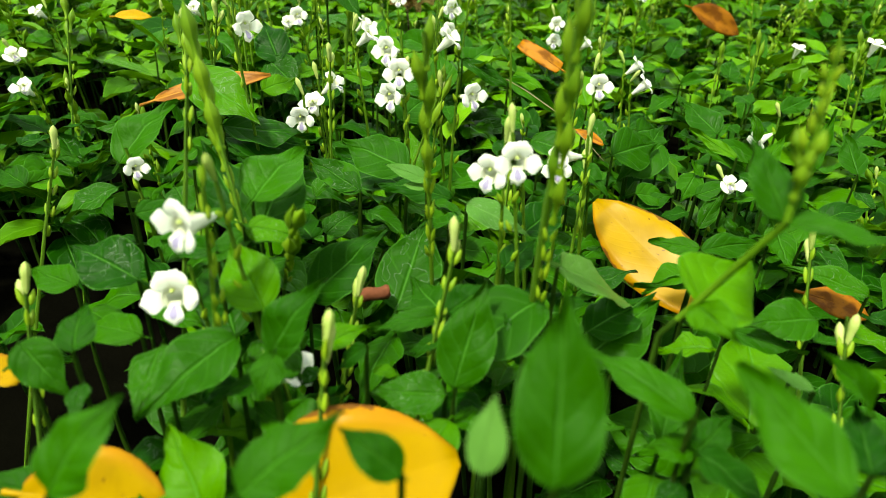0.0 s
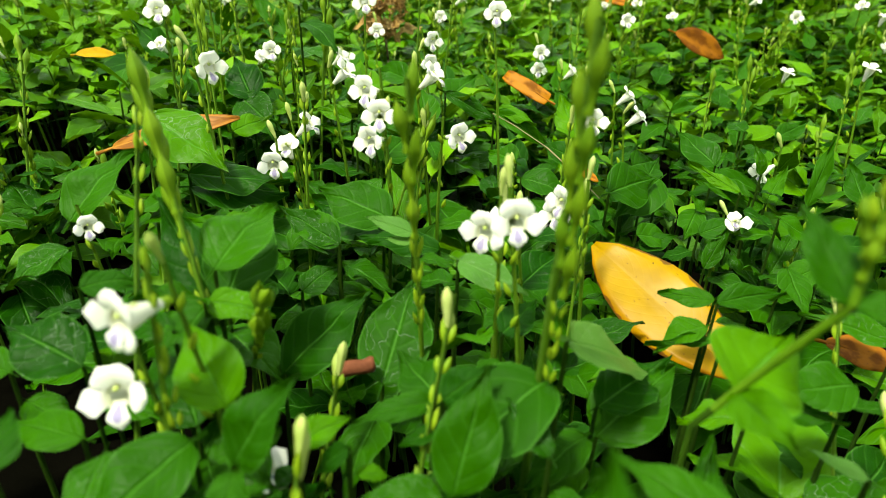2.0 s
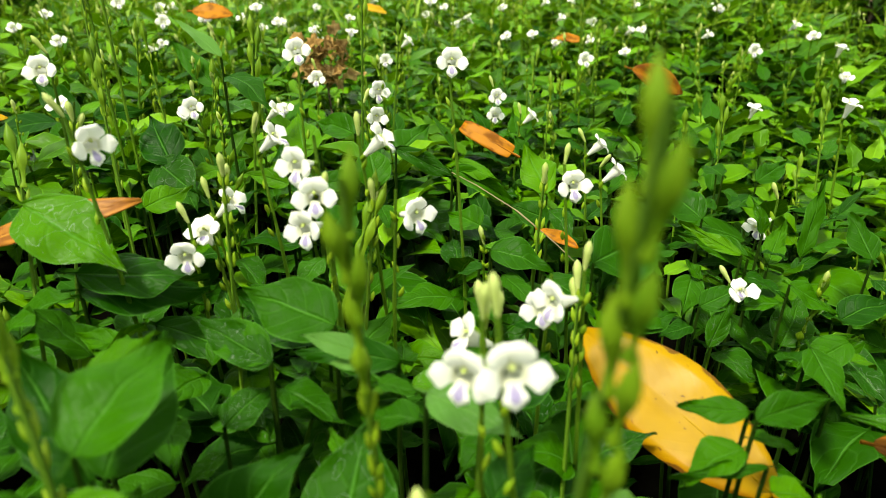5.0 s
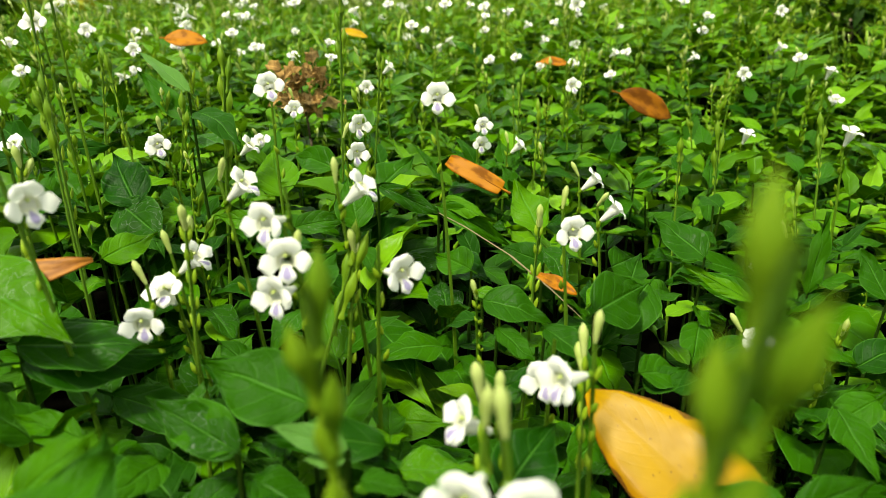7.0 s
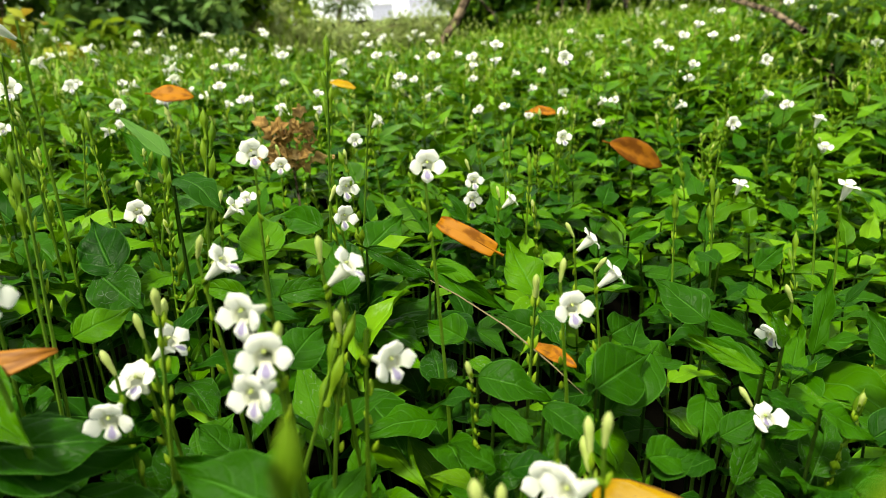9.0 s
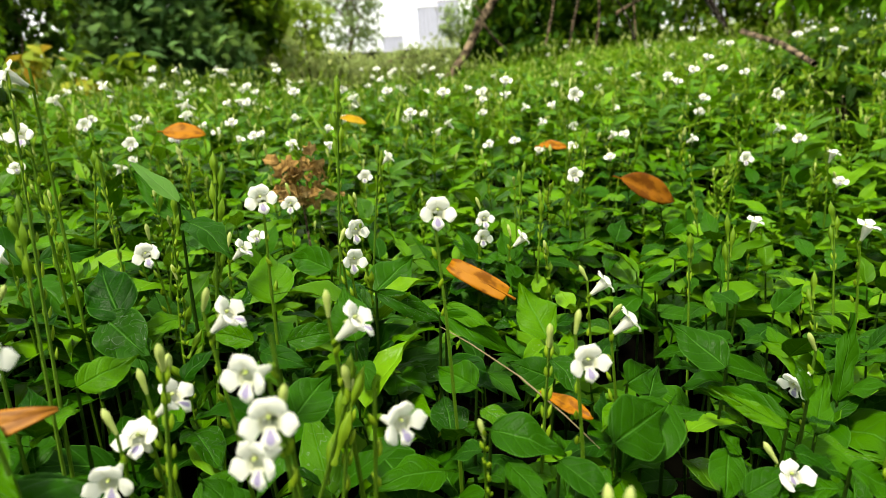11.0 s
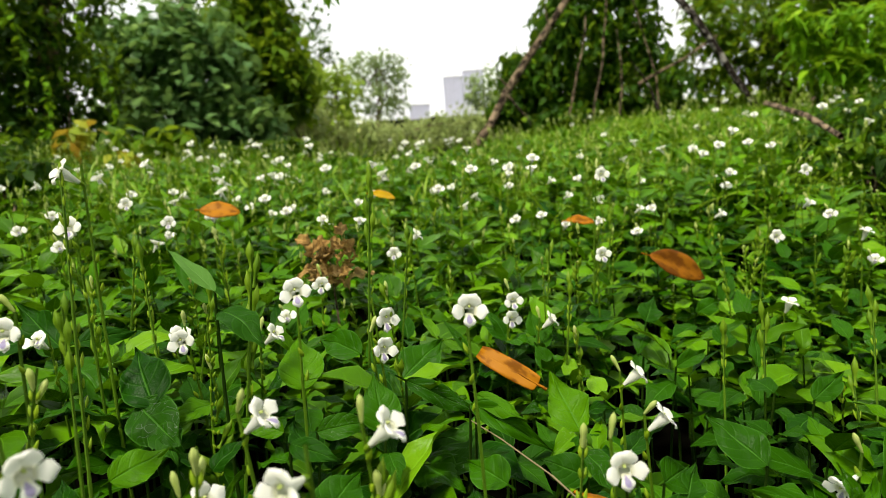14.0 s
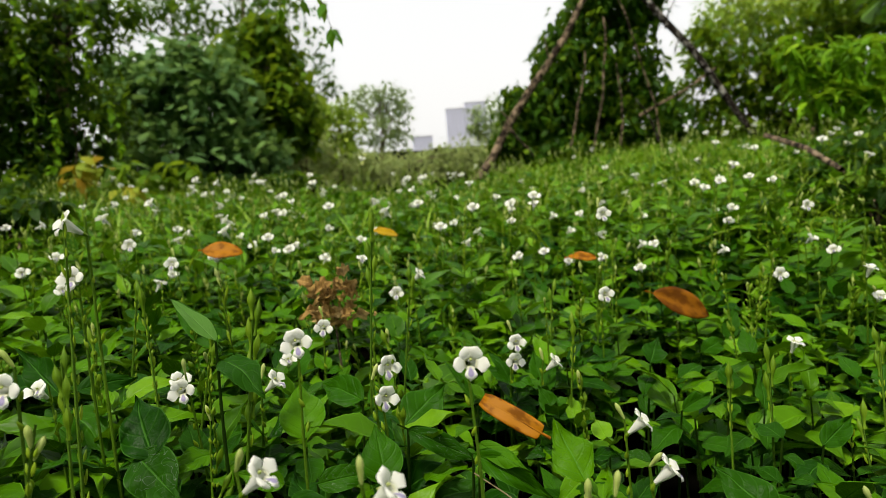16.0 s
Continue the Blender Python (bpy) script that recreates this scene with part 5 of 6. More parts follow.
shoot((0.318, 0.437, 0.174), (0.315, 0.461, 0.197), 0.021)
shoot((-0.146, 0.402, 0.264), (-0.098, 0.374, 0.244), 0.034)
shoot((0.090, 0.160, 0.196), (0.104, 0.190, 0.214), 0.014)
shoot((0.172, 0.222, 0.203), (0.142, 0.218, 0.205), 0.020)
shoot((-0.070, 0.262, 0.226), (-0.058, 0.295, 0.257), 0.030)
shoot((-0.076, 0.266, 0.222), (-0.101, 0.290, 0.261), 0.028)
shoot((-0.127, 0.390, 0.225), (-0.072, 0.403, 0.219), 0.033)
shoot((-0.013, 0.364, 0.203), (-0.056, 0.387, 0.217), 0.029)
shoot((-0.033, 0.330, 0.214), (-0.066, 0.349, 0.229), 0.017)
shoot((0.018, 0.328, 0.210), (-0.023, 0.328, 0.224), 0.017)
shoot((-0.094, 0.352, 0.212), (-0.124, 0.368, 0.215), 0.013)
shoot((-0.088, 0.302, 0.231), (-0.064, 0.307, 0.248), 0.020)
shoot((0.058, 0.314, 0.194), (0.084, 0.335, 0.208), 0.024)
shoot((0.076, 0.439, 0.203), (0.109, 0.423, 0.200), 0.024)
shoot((0.081, 0.427, 0.192), (0.094, 0.397, 0.189), 0.015)
shoot((0.178, 0.457, 0.192), (0.139, 0.428, 0.177), 0.032)
shoot((0.139, 0.382, 0.186), (0.166, 0.386, 0.183), 0.019)
shoot((0.106, 0.425, 0.190), (0.124, 0.394, 0.187), 0.017)
shoot((-0.104, 0.406, 0.193), (-0.050, 0.379, 0.187), 0.020)
shoot((0.218, 0.351, 0.178), (0.216, 0.319, 0.166), 0.019)
shoot((0.195, 0.428, 0.180), (0.176, 0.399, 0.173), 0.018)
shoot((-0.136, 0.581, 0.226), (-0.157, 0.615, 0.261), 0.033, (0, -0.75, 0.65))
shoot((-0.147, 0.584, 0.228), (-0.114, 0.552, 0.211), 0.033, (0, -0.75, 0.65))
shoot((-0.129, 0.492, 0.226), (-0.103, 0.512, 0.232), 0.023, (0, -0.75, 0.65))
shoot((-0.042, 0.604, 0.217), (-0.048, 0.636, 0.250), 0.032, (0, -0.75, 0.65))
shoot((-0.003, 0.648, 0.222), (-0.041, 0.680, 0.235), 0.025, (0, -0.75, 0.65))
shoot((0.013, 0.542, 0.210), (0.008, 0.563, 0.241), 0.026, (0, -0.75, 0.65))
shoot((-0.028, 0.542, 0.215), (0.007, 0.541, 0.221), 0.016, (0, -0.75, 0.65))
shoot((-0.048, 0.543, 0.217), (-0.077, 0.544, 0.230), 0.014, (0, -0.75, 0.65))
shoot((0.028, 0.638, 0.203), (0.063, 0.664, 0.223), 0.033, (0, -0.75, 0.65))
shoot((-0.125, 0.715, 0.256), (-0.169, 0.748, 0.301), 0.020, (0, -0.75, 0.65))
shoot((-0.227, 0.661, 0.247), (-0.275, 0.697, 0.280), 0.027, (0, -0.75, 0.65))
shoot((-0.220, 0.672, 0.246), (-0.183, 0.695, 0.248), 0.019, (0, -0.75, 0.65))
shoot((-0.043, 0.530, 0.216), (-0.012, 0.508, 0.213), 0.014, (0, -0.75, 0.65))
shoot((0.136, 0.539, 0.196), (0.126, 0.571, 0.226), 0.030, (0, -0.75, 0.65))
shoot((0.069, 0.558, 0.214), (0.114, 0.526, 0.198), 0.016, (0, -0.75, 0.65))
shoot((0.074, 0.563, 0.218), (0.101, 0.534, 0.210), 0.013, (0, -0.75, 0.65))
shoot((0.273, 0.755, 0.184), (0.294, 0.782, 0.202), 0.026, (0, -0.75, 0.65))
shoot((0.340, 0.783, 0.178), (0.385, 0.806, 0.186), 0.019, (0, -0.75, 0.65))
shoot((0.251, 0.645, 0.184), (0.296, 0.668, 0.191), 0.014, (0, -0.75, 0.65))
shoot((0.234, 0.495, 0.185), (0.213, 0.527, 0.206), 0.027, (0, -0.75, 0.65))
shoot((0.163, 0.478, 0.194), (0.190, 0.498, 0.191), 0.022, (0, -0.75, 0.65))
shoot((0.322, 0.645, 0.176), (0.337, 0.674, 0.200), 0.014, (0, -0.75, 0.65))
shoot((0.302, 0.592, 0.179), (0.296, 0.619, 0.184), 0.018, (0, -0.75, 0.65))
shoot((0.326, 0.581, 0.176), (0.368, 0.605, 0.184), 0.018, (0, -0.75, 0.65))
shoot((0.319, 0.691, 0.177), (0.331, 0.718, 0.193), 0.022, (0, -0.75, 0.65))
shoot((0.029, 0.575, 0.228), (0.079, 0.563, 0.203), 0.015, (0, -0.75, 0.65))
shoot((0.216, 0.416, 0.197), (0.188, 0.439, 0.211), 0.009, (0, -0.75, 0.65))
shoot((0.080, 0.496, 0.193), (0.058, 0.526, 0.199), 0.023, (0, -0.75, 0.65))
shoot((-0.019, 0.454, 0.213), (0.002, 0.481, 0.226), 0.024, (0, -0.75, 0.65))
shoot((0.173, 0.473, 0.183), (0.188, 0.491, 0.196), 0.018, (0, -0.75, 0.65))
shoot((0.132, 0.423, 0.197), (0.174, 0.445, 0.201), 0.033, (0, -0.75, 0.65))
shoot((0.123, 0.486, 0.198), (0.098, 0.492, 0.210), 0.019, (0, -0.75, 0.65))
shoot((0.231, 0.423, 0.206), (0.226, 0.424, 0.227), 0.008, (0, -0.75, 0.65))
shoot((0.321, 0.504, 0.143), (0.341, 0.521, 0.197), 0.013, (0, -0.8, 0.6))
shoot((0.253, 0.452, 0.167), (0.205, 0.468, 0.192), 0.013, (0, -0.8, 0.6))
shoot((0.188, 0.388, 0.157), (0.203, 0.396, 0.184), 0.012, (0, -0.8, 0.6))
shoot((-0.086, 0.578, 0.300), (-0.119, 0.604, 0.330), 0.013, (0.45, -0.6, 0.65), pale=True)
# fallen leaves
fallen_leaf((0.167, 0.293, 0.151), (0.110, 0.372, 0.189), 0.046, LEAF_YELLOW, "large yellow fallen leaf with brown specks and an eaten edge", curl=0.05, fold=0.1, facing=(-0.1, -0.75, 0.65))
fallen_leaf((0.113, 0.556, 0.224), (0.079, 0.577, 0.243), 0.0135, LEAF_ORANGE, "long orange fallen leaf with dark blotches", curl=0.12, fold=0.2, blunt=0.13, facing=(-0.25, -0.85, 0.5))
fallen_leaf((0.345, 0.905, 0.213), (0.414, 0.893, 0.186), 0.036, LEAF_RUSSET, "rust-orange fallen leaf curled at its edge", facing=(0, -0.8, 0.6), fold=0.4, blunt=0.7)
fallen_leaf((-0.168, 0.397, 0.248), (-0.098, 0.401, 0.268), 0.015, LEAF_TAN, "narrow tan fallen leaf under the herbs", facing=(0, -0.6, 0.8))
fallen_leaf((-0.293, 0.619, 0.261), (-0.264, 0.629, 0.262), 0.016, LEAF_YELLOW, "small orange fallen leaf among stems")
fallen_leaf((-0.203, 0.995, 0.304), (-0.155, 0.985, 0.302), 0.028, LEAF_ORANGE, "orange fallen leaf lying on the cover", facing=(0, -0.7, 0.7))
fallen_leaf((0.006, 1.221, 0.282), (0.048, 1.221, 0.276), 0.024, LEAF_YELLOW, "yellow fallen leaf lying on the cover")
fallen_leaf((0.296, 1.090, 0.232), (0.340, 1.090, 0.232), 0.022, LEAF_ORANGE, "orange fallen leaf half sunk in herbs")
fallen_leaf((0.114, 0.470, 0.199), (0.130, 0.447, 0.199), 0.010, LEAF_ORANGE, "narrow orange fallen leaf beside a dry stalk")
fallen_leaf((-0.050, 0.133, 0.189), (0.020, 0.144, 0.206), 0.056, LEAF_YELLOW, "large yellow fallen leaf arched over stems", curl=0.1, fold=0.2, facing=(0.1, -0.75, 0.6))
fallen_leaf((-0.111, 0.131, 0.207), (-0.070, 0.129, 0.202), 0.034, LEAF_YELLOW, "large yellow fallen leaf partly hidden by green leaves", facing=(0, -0.75, 0.6))
fallen_leaf((-0.160, 0.186, 0.204), (-0.151, 0.197, 0.203), 0.020, LEAF_YELLOW, "yellow fallen leaf deep in the cover")
fallen_leaf((0.216, 0.300, 0.163), (0.246, 0.285, 0.160), 0.018, LEAF_RUSSET, "russet fallen leaf in the shade of stems")
brown_clump((-0.037, 0.852, 0.252))
stick_stub((-0.018, 0.246, 0.201))
dry_stalk((0.063, 0.509, 0.228), (0.128, 0.430, 0.190))
TWIG_LEAF = mesh_of("leaf", [(leaf_shape(91, 8, 5, ratio=0.45, fold=0.2, droop=0.2), LEAF_GLOSS)])
near_field()
field_stuff("herb_cover_near", "dense cover of green pointed leaves between the nearer herbs", 300, (-0.9, 1.05, -0.1, 1.0), 21, spikes=0.1, flowers=0.0, big=0.052)
field_stuff("herb_cover", "dense cover of green herbs with white flowers", 470, (-2.2, 2.6, 1.0, 3.0), 22, spikes=0.8, flowers=0.05, big=0.054, leaves=8)
field_stuff("herb_cover_beside", "green herb cover spreading beside and behind the flowers", 150, (-4.6, 4.8, -3.6, 3.1), 23, spikes=0.2, flowers=0.03, big=0.075, outside=True)
grass_patch("bank_grass", "bright green grass on the rising bank", 14000, (0.3, 2.6, 1.7, 3.4), 31, 0.12, keep=lambda x, y: 0.20 * y < x + 0.16 * noise.noise((x * 3, y * 3, 2)) < 0.62 * y and y + 0.35 * noise.noise((x * 2, y * 2, 5)) > 1.85 and y + 0.3 * noise.noise((x * 4, 1, 8)) < 3.2)
grass_patch("dry_grass", "pale straw and green grass blades among flowers", 900, (-1.2, 1.2, 1.3, 3.0), 32, 0.15)


# far things
pole(bowed((0.37, 3.35, 0.03), (1.35, 3.6, 1.36), (0.02, 0, 0.02), 10, 4, 0.012), 0.022, 0.016, "weathered brown pole leaning toward another at its top", BARK,
     (((0.72, 3.42, 0.50), (0.66, 3.40, 0.56), 0.008), ((0.70, 3.42, 0.48), (0.82, 3.40, 0.32), 0.009), ((0.95, 3.48, 0.80), (0.92, 3.45, 0.92), 0.007)))
pole(bowed((2.13, 3.20, 0.05), (1.30, 3.6, 1.40), (0, 0, 0.02), 10, 5, 0.012), 0.017, 0.020, "dark pole with bleached patches leaning against another", BARK_PALE,
     (((1.55, 3.43, 0.92), (1.60, 3.42, 1.06), 0.007), ((1.62, 3.42, 0.86), (1.58, 3.40, 0.78), 0.007)))
pole(bowed((1.66, 3.56, 0.0), (1.40, 3.8, 1.25), (0.03, 0, 0), 8, 6, 0.02), 0.006, 0.004, "thin dark pole inside the pole frame", BARK)
pole(bowed((1.44, 3.53, 0.49), (1.86, 3.50, 0.71), (0, 0, -0.01), 6, 7, 0.02), 0.009, 0.006, "thin cross stick tied between leaning poles", BARK)
pole([(1.186, 1.999, 0.368), (1.066, 1.651, 0.338), (0.949, 1.373, 0.302)], 0.008, 0.006, "dark fallen branch lying on the bank", BARK, name="fallen_branch")

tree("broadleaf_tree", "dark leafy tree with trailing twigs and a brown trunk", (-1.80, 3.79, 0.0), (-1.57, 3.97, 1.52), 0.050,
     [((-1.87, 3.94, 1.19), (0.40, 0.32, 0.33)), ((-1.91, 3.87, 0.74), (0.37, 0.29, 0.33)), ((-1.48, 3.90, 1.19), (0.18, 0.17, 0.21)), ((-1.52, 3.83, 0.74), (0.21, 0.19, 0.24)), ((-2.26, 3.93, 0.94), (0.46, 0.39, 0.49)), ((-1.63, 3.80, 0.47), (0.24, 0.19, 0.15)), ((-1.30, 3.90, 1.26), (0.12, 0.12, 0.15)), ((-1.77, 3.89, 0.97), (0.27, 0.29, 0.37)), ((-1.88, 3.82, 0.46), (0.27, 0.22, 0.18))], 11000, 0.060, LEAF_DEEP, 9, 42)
tree("large_leaved_tree", "bluish green tree with broad layered leaves", (-1.50, 5.38, 0.0), (-1.39, 5.56, 1.44), 0.060,
     [((-1.66, 5.50, 0.89), (0.40, 0.32, 0.34)), ((-1.26, 5.46, 0.86), (0.36, 0.29, 0.36)), ((-1.52, 5.43, 0.52), (0.54, 0.43, 0.25)), ((-1.08, 5.38, 0.49), (0.36, 0.29, 0.25)), ((-1.93, 5.53, 0.95), (0.27, 0.21, 0.27)), ((-1.42, 5.52, 1.14), (0.31, 0.25, 0.22)), ((-1.77, 5.55, 1.16), (0.27, 0.21, 0.20))], 4600, 0.130, LEAF_BLUE, 7, 43, BROAD_LEAVES, 0.1, 0.3)
tree("broad_crowned_tree", "fresh green tree with broad leaves over the field edge", (-0.99, 5.93, 0.0), (-0.91, 6.14, 1.52), 0.050,
     [((-0.94, 6.10, 1.27), (0.30, 0.24, 0.30)), ((-0.81, 6.04, 0.96), (0.28, 0.28, 0.35)), ((-1.07, 6.05, 0.89), (0.25, 0.24, 0.30)), ((-0.69, 5.99, 0.68), (0.20, 0.20, 0.25)), ((-1.23, 6.14, 1.30), (0.25, 0.20, 0.20)), ((-0.86, 6.14, 1.51), (0.20, 0.16, 0.20))], 3800, 0.120, LEAF_SUNNY, 7, 143, BROAD_LEAVES, 0.2, 0.3)
tree("tall_tree", "thin-crowned tall tree against the white sky", (-1.46, 7.90, 0.0), (-1.37, 8.29, 2.57), 0.060,
     [((-1.60, 8.26, 2.26), (1.01, 0.81, 0.27)), ((-0.69, 8.07, 1.59), (0.27, 0.30, 0.37)), ((-2.54, 8.34, 2.26), (0.74, 0.59, 0.30)), ((-1.15, 8.18, 2.02), (0.40, 0.32, 0.34)), ((-0.60, 7.99, 1.15), (0.20, 0.24, 0.30)), ((-1.77, 8.21, 1.87), (0.60, 0.48, 0.15))], 2700, 0.090, LEAF_DARK, 9, 44, clump=0.34)
tree("olive_bush", "dull olive green bush at the field edge", (-0.75, 6.82, 0.0), (-0.69, 6.90, 0.69), 0.030,
     [((-0.77, 6.87, 0.46), (0.41, 0.33, 0.29)), ((-1.19, 6.90, 0.38), (0.52, 0.42, 0.23)), ((-0.92, 6.93, 0.73), (0.26, 0.21, 0.23)), ((-0.15, 6.79, 0.27), (0.26, 0.21, 0.17))], 4200, 0.075, LEAF_OLIVE, 5, 45, category="bush")
tree("sunny_bush", "yellow-green bush before far trees, leaf colour paled for sun", (-0.43, 7.30, 0.0), (-0.36, 7.40, 0.80), 0.030,
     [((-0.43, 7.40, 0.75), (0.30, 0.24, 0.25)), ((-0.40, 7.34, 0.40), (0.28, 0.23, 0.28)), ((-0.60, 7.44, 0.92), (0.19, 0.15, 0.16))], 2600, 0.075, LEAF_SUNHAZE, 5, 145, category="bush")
tree("far_tree", "distant green open-crowned tree with haze in its leaf colour", (0.04, 20.43, 0.0), (0.27, 20.81, 2.32), 0.100,
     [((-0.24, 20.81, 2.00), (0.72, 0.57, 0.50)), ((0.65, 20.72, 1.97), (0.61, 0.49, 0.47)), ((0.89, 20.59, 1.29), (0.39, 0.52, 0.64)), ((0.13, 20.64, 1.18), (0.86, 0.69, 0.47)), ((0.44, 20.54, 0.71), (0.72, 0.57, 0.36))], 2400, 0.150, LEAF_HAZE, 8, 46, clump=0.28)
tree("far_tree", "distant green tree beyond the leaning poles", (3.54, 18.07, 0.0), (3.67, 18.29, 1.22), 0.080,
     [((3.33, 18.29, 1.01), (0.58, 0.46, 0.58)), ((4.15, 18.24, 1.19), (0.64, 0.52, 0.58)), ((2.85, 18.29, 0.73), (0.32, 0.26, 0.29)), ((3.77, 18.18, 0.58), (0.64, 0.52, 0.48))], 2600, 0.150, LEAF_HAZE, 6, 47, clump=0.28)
tree("hedge_row", "low brown-green hedge closing the gap between trees", (0.61, 10.20, 0.0), (0.65, 10.27, 0.26), 0.040,
     [((0.02, 10.31, 0.13), (0.45, 0.36, 0.27)), ((0.64, 10.25, 0.12), (0.54, 0.43, 0.29)), ((1.32, 10.20, 0.16), (0.49, 0.39, 0.34)), ((1.89, 10.14, 0.12), (0.45, 0.36, 0.40)), ((-0.52, 10.36, 0.13), (0.45, 0.36, 0.31))], 6500, 0.075, LEAF_OLIVE, 4, 48, category="hedge")
tree("vine_mound", "dark green climbing vine covering a frame of poles", (1.38, 4.01, 0.0), (1.49, 4.15, 1.23), 0.030,
     [((1.38, 4.13, 1.03), (0.21, 0.17, 0.21)), ((1.32, 4.08, 0.72), (0.26, 0.22, 0.28)), ((1.16, 4.06, 0.51), (0.24, 0.20, 0.17)), ((1.64, 4.02, 0.50), (0.33, 0.27, 0.21)), ((1.54, 4.15, 1.26), (0.28, 0.22, 0.17)), ((1.64, 4.07, 0.83), (0.17, 0.17, 0.21)), ((1.67, 4.12, 1.14), (0.17, 0.14, 0.12)), ((1.17, 4.12, 0.87), (0.14, 0.17, 0.21)), ((0.97, 4.09, 0.59), (0.16, 0.14, 0.17)), ((0.82, 4.08, 0.41), (0.12, 0.10, 0.10)), ((1.18, 4.03, 0.34), (0.31, 0.25, 0.10)), ((1.63, 3.99, 0.32), (0.31, 0.25, 0.10)), ((1.72, 4.12, 1.34), (0.16, 0.14, 0.14))], 13500, 0.066, LEAF_DARK, 6, 41, hang=0.8, category="vine")
tree("shrub", "fresh green shrub thicket behind the pole frame", (3.31, 5.13, 0.0), (3.40, 5.28, 1.11), 0.045,
     [((2.76, 5.28, 0.74), (0.28, 0.22, 0.28)), ((3.15, 5.27, 0.90), (0.37, 0.30, 0.33)), ((3.72, 5.25, 1.08), (0.47, 0.37, 0.33)), ((2.96, 5.21, 0.43), (0.42, 0.34, 0.21)), ((3.54, 5.18, 0.59), (0.47, 0.37, 0.37)), ((4.13, 5.18, 0.92), (0.51, 0.41, 0.47)), ((2.79, 5.33, 1.06), (0.19, 0.19, 0.23))], 8000, 0.080, LEAF_SUNNY, 7, 49, category="shrub")
tree("thicket_tree", "yellow-green tree over the thicket, leaf colour paled for sun and haze", (5.14, 7.36, 0.0), (5.25, 7.54, 1.66), 0.060,
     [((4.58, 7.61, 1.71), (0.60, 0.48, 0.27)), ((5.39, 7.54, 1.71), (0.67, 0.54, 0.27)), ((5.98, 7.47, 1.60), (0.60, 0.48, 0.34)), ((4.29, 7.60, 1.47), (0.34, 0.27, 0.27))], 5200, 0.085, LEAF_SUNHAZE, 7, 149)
tree("lime_shrub", "bright yellow-green shrub with pointed leaves at the field edge", (1.83, 2.42, 0.0), (1.83, 2.49, 0.59), 0.007,
     [((1.72, 2.50, 0.57), (0.14, 0.11, 0.10)), ((1.89, 2.49, 0.61), (0.13, 0.10, 0.12)), ((1.82, 2.46, 0.47), (0.14, 0.11, 0.08)), ((2.00, 2.44, 0.46), (0.13, 0.15, 0.13)), ((1.62, 2.52, 0.67), (0.06, 0.05, 0.05))], 1000, 0.076, LEAF_LIME, 11, 50, LONG_LEAVES, 0.1, 0.34, "shrub", STEM)
tree("yellowing_weed", "tall weed with yellow and orange turning leaves", (-1.09, 2.71, 0.0), (-1.10, 2.74, 0.49), 0.006,
     [((-1.12, 2.73, 0.43), (0.07, 0.06, 0.06)), ((-0.97, 2.70, 0.35), (0.05, 0.04, 0.05))], 60, 0.080, LEAF_TURNED, 3, 51, BROAD_LEAVES, 0.4, 0.5, "weed", STEM)
tree("pale_leaved_weed", "weed with dull pale green leaves at the field edge", (-1.02, 3.20, 0.0), (-1.00, 3.23, 0.43), 0.006,
     [((-0.98, 3.22, 0.38), (0.16, 0.12, 0.06)), ((-1.11, 3.24, 0.42), (0.13, 0.10, 0.07)), ((-0.86, 3.20, 0.32), (0.10, 0.08, 0.05))], 150, 0.090, LEAF_SUNNY, 4, 151, BROAD_LEAVES, 0.5, 0.4, "weed", STEM)
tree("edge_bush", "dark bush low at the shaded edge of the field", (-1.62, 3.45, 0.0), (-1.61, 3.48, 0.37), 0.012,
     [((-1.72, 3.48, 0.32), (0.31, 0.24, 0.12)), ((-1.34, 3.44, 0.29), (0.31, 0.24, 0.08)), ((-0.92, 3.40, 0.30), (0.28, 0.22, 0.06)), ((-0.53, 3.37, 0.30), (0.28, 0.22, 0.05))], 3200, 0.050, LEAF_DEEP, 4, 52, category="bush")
# Dark bush, its outer lobes widened to stand in for edge shade.
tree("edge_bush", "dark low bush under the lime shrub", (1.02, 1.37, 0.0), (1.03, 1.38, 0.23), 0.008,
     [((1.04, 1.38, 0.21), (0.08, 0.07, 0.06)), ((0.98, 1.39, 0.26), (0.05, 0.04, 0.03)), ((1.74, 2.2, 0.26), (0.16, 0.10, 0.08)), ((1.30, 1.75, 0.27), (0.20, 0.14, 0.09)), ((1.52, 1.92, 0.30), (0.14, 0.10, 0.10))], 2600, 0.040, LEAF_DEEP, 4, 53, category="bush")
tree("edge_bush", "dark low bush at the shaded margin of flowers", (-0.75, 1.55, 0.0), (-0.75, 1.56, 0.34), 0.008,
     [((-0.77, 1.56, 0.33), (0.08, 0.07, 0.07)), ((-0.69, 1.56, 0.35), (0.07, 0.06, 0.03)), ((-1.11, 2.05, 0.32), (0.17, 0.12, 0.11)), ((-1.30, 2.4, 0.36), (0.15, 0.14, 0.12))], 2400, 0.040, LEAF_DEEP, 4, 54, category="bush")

branch = new("overhanging_branch", mesh_of("overhanging_branch", [(limb_shape(bowed((-1.55, 3.7, 1.75), (-0.20, 1.62, 0.93), (0.1, 0, 0.1), 9, 9, 0.01), 0.02, 0.004, 6), BARK)]))
tagged(branch, "thin leafy branch reaching over from the dark tree", "branch")
branch_tips = (((-0.20, 1.62, 0.93), (-0.045, 1.55, 0.665)), ((-0.20, 1.62, 0.93), (-0.15, 1.60, 0.72)), ((-0.20, 1.62, 0.93), (-0.10, 1.58, 0.73)))
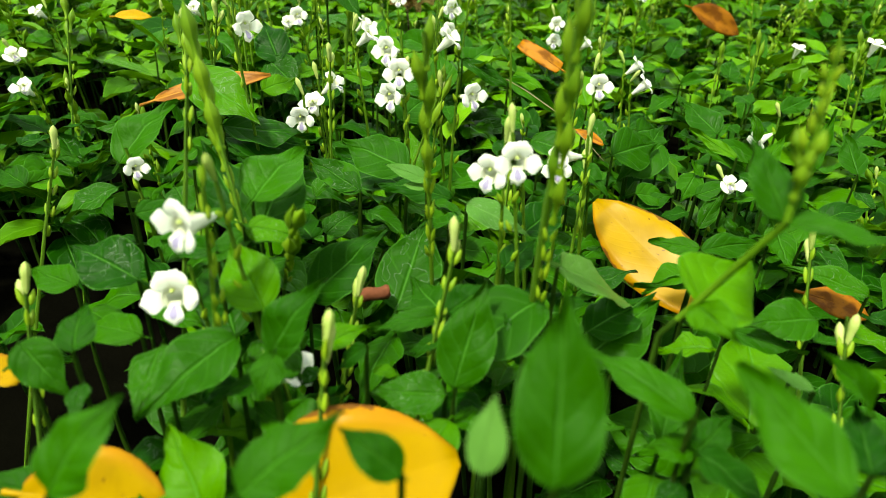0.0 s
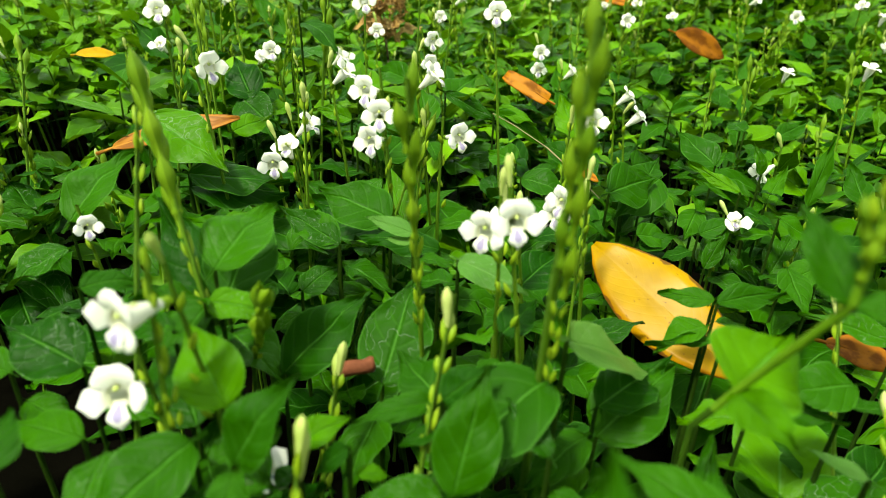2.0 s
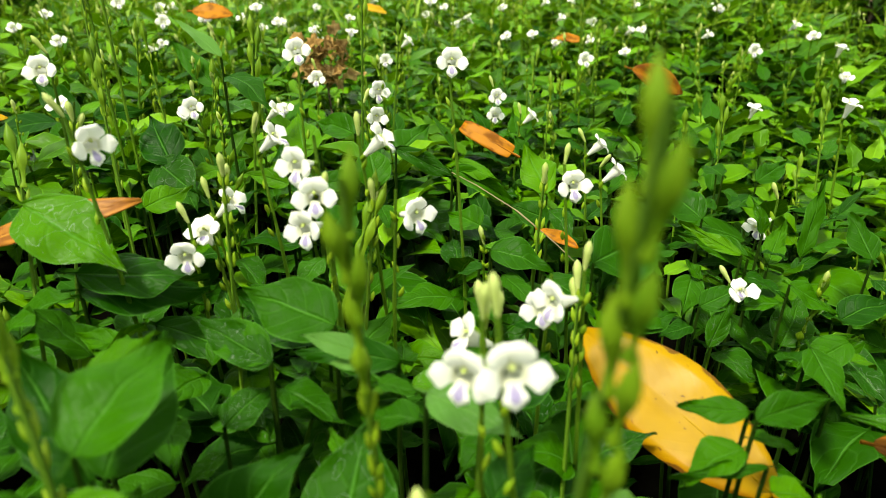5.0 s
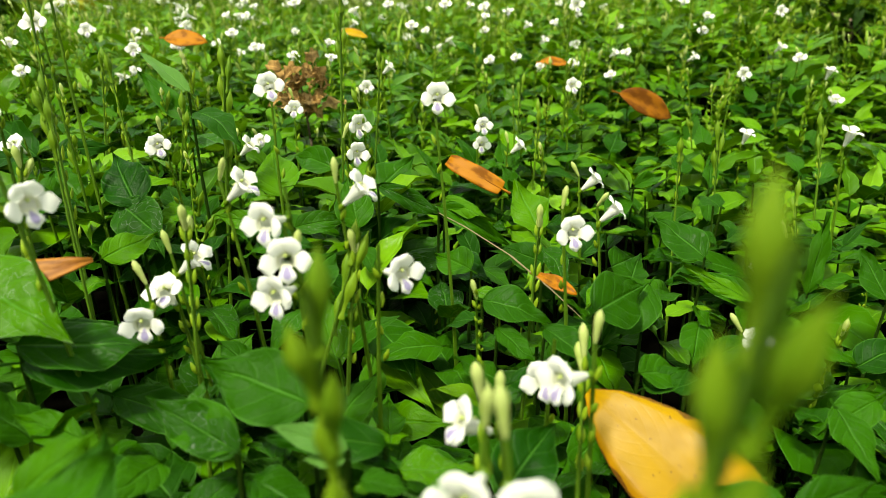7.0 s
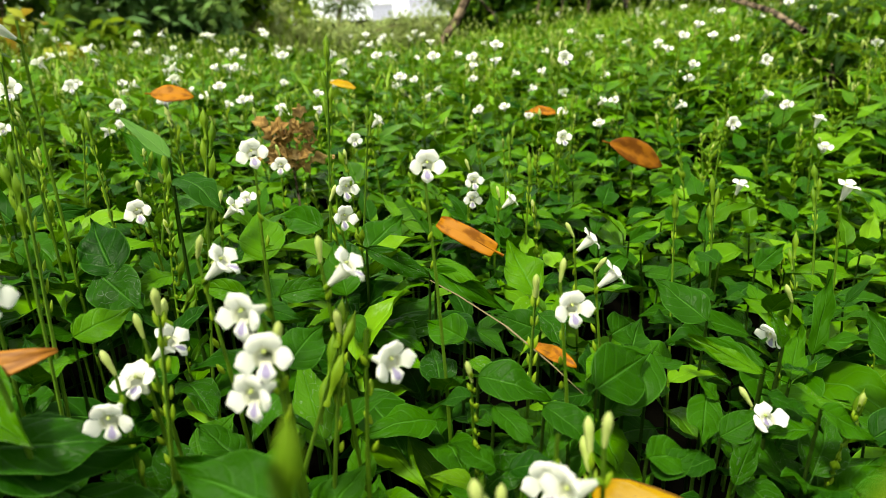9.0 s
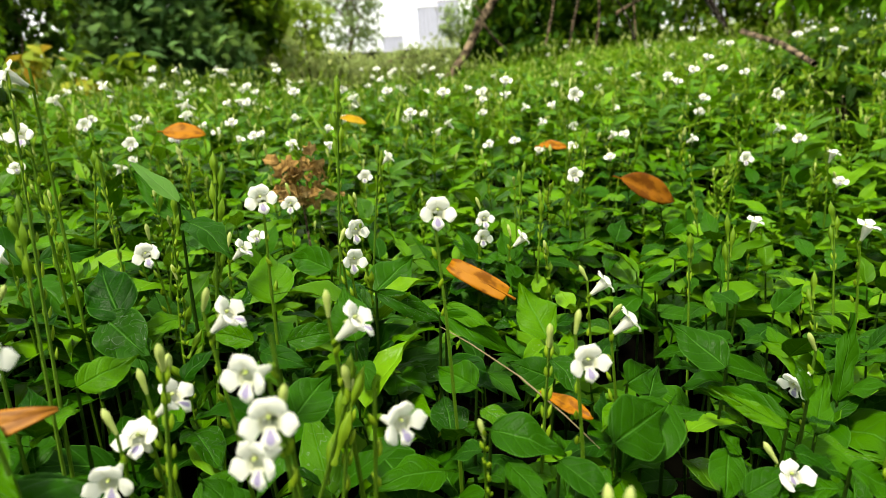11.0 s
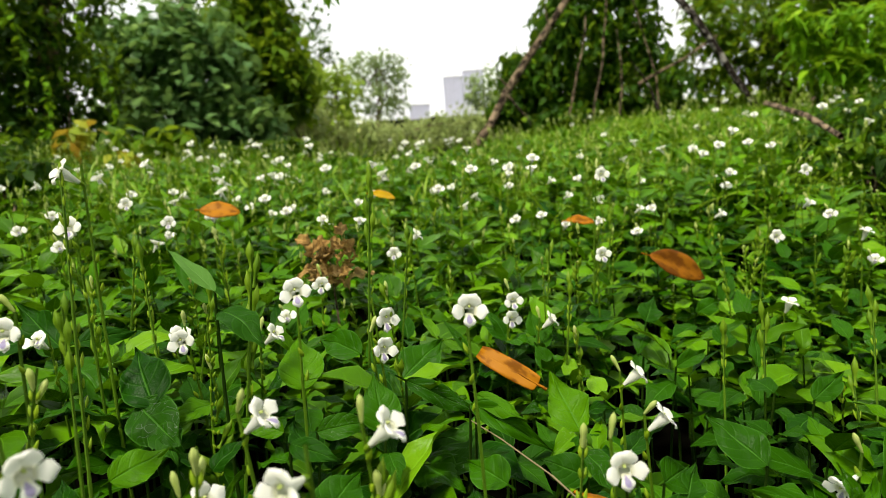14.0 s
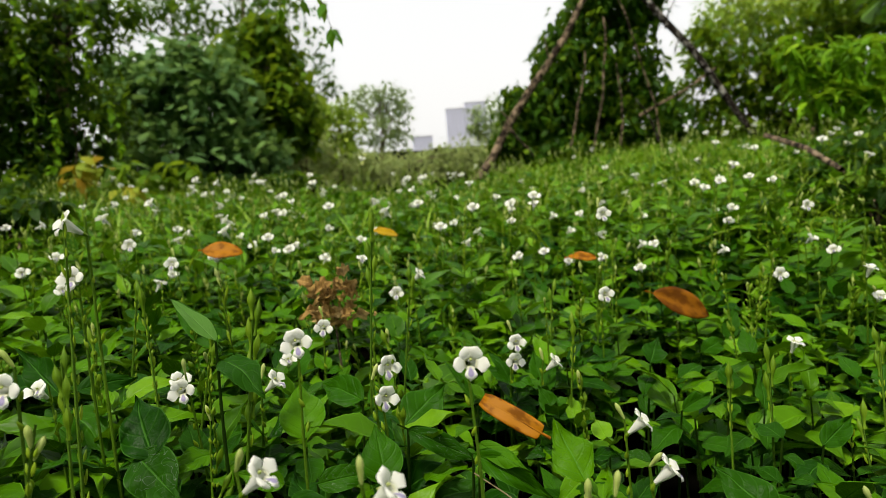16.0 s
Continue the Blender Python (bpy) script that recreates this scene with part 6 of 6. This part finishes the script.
for k, (a, b) in enumerate(branch_tips):
    r = random.Random(70 + k)
    line = bowed(a, b, (0.02, 0, 0.02), 7, 70 + k, 0.02)
    part("twig", mesh_of("twig", [(limb_shape(line, 0.0022, 0.0008, 5), BARK)]), branch)
    for j in range(7):
        s = r.uniform(0.028, 0.046)
        m = Matrix.Translation(line[-1 - j // 3].lerp(line[-1], r.random() * 0.5)) @ pose(0, 0, 0, 0, 0, r.uniform(0, 360)) @ pose(0, 0, 0, r.uniform(-75, -30), 0, 0) @ scaled(s, s, s)
        part("leaf", TWIG_LEAF, branch, m)


def trailing_vine(a, b, seed):
    r = random.Random(seed)
    base = Vector(a)
    e = empty_thing("trailing_vine", base, "thin vine strand with bright small leaves on the dark tree", "vine", "vine strands on the tree")
    line = bowed((0, 0, 0), Vector(b) - base, (0.02, 0, 0), 12, seed, 0.03)
    part("stem", mesh_of("stem", [(limb_shape(line, 0.003, 0.0015, 5), STEM)]), e)
    for j in range(22):
        p = line[j // 2].lerp(line[min(11, j // 2 + 1)], r.random())
        k = r.uniform(0.035, 0.06)
        part("leaf", VINE_LEAF, e, Matrix.Translation(p) @ pose(0, 0, 0, 0, 0, r.uniform(0, 360)) @ pose(0, 0, 0, r.uniform(-60, 10), 0, 0) @ scaled(k, k, k))


VINE_LEAF = mesh_of("leaf", [(leaf_shape(92, 8, 5, ratio=0.6, fold=0.2, droop=0.2), LEAF_LIME)])
trailing_vine((-1.303, 3.497, 1.294), (-1.322, 3.427, 0.856), 300)
trailing_vine((-1.603, 3.478, 1.011), (-1.588, 3.399, 0.531), 301)
trailing_vine((-1.458, 3.364, 0.704), (-1.498, 3.321, 0.419), 302)
trailing_vine((-1.642, 3.530, 1.307), (-1.655, 3.475, 0.962), 303)
trailing_vine((-1.225, 3.400, 0.742), (-1.186, 3.349, 0.447), 304)
pole(bowed((1.237, 3.672, 0.336), (1.355, 3.778, 1.058), (0.015, 0, 0), 8, 400, 0.02), 0.0065, 0.004, "dark woody vine stem climbing the pole frame", BARK, name="climbing_vine")
pole(bowed((1.364, 3.610, 0.339), (1.382, 3.683, 0.797), (0.015, 0, 0), 8, 401, 0.02), 0.0065, 0.004, "dark woody vine stem climbing the pole frame", BARK, name="climbing_vine")
pole(bowed((1.105, 3.685, 0.347), (1.234, 3.760, 0.878), (0.015, 0, 0), 8, 402, 0.02), 0.0065, 0.004, "dark woody vine stem climbing the pole frame", BARK, name="climbing_vine")
pole(bowed((1.486, 3.398, 0.356), (1.389, 3.443, 0.578), (0.015, 0, 0), 8, 403, 0.02), 0.0065, 0.004, "short bleached stick leaning in the vines", BARK_PALE, name="leaning_stick")

# added trees beside and behind the walk, out of view, blocking low sky light
for k, (x, y, h) in enumerate(((-4.2, 3.2, 4.0), (-4.6, -0.5, 3.4), (-3.0, -4.2, 3.0), (1.0, -5.2, 3.0), (4.4, -3.4, 3.2), (5.2, 0.8, 4.0), (5.0, 4.2, 4.0))):
    tree("sky_blocking_tree", "added unseen leafy tree that blocks low sky light", (x, y, -0.1), (x, y, h * 0.75), 0.11,
         [((x, y, h * 0.25), (1.5, 1.3, h * 0.22)), ((x - 0.5, y, h * 0.55), (1.6, 1.4, h * 0.25)), ((x + 0.4, y + 0.3, h * 0.85), (1.5, 1.4, h * 0.2))], 2600, 0.30, LEAF_GLOSS, 4, 60 + k)

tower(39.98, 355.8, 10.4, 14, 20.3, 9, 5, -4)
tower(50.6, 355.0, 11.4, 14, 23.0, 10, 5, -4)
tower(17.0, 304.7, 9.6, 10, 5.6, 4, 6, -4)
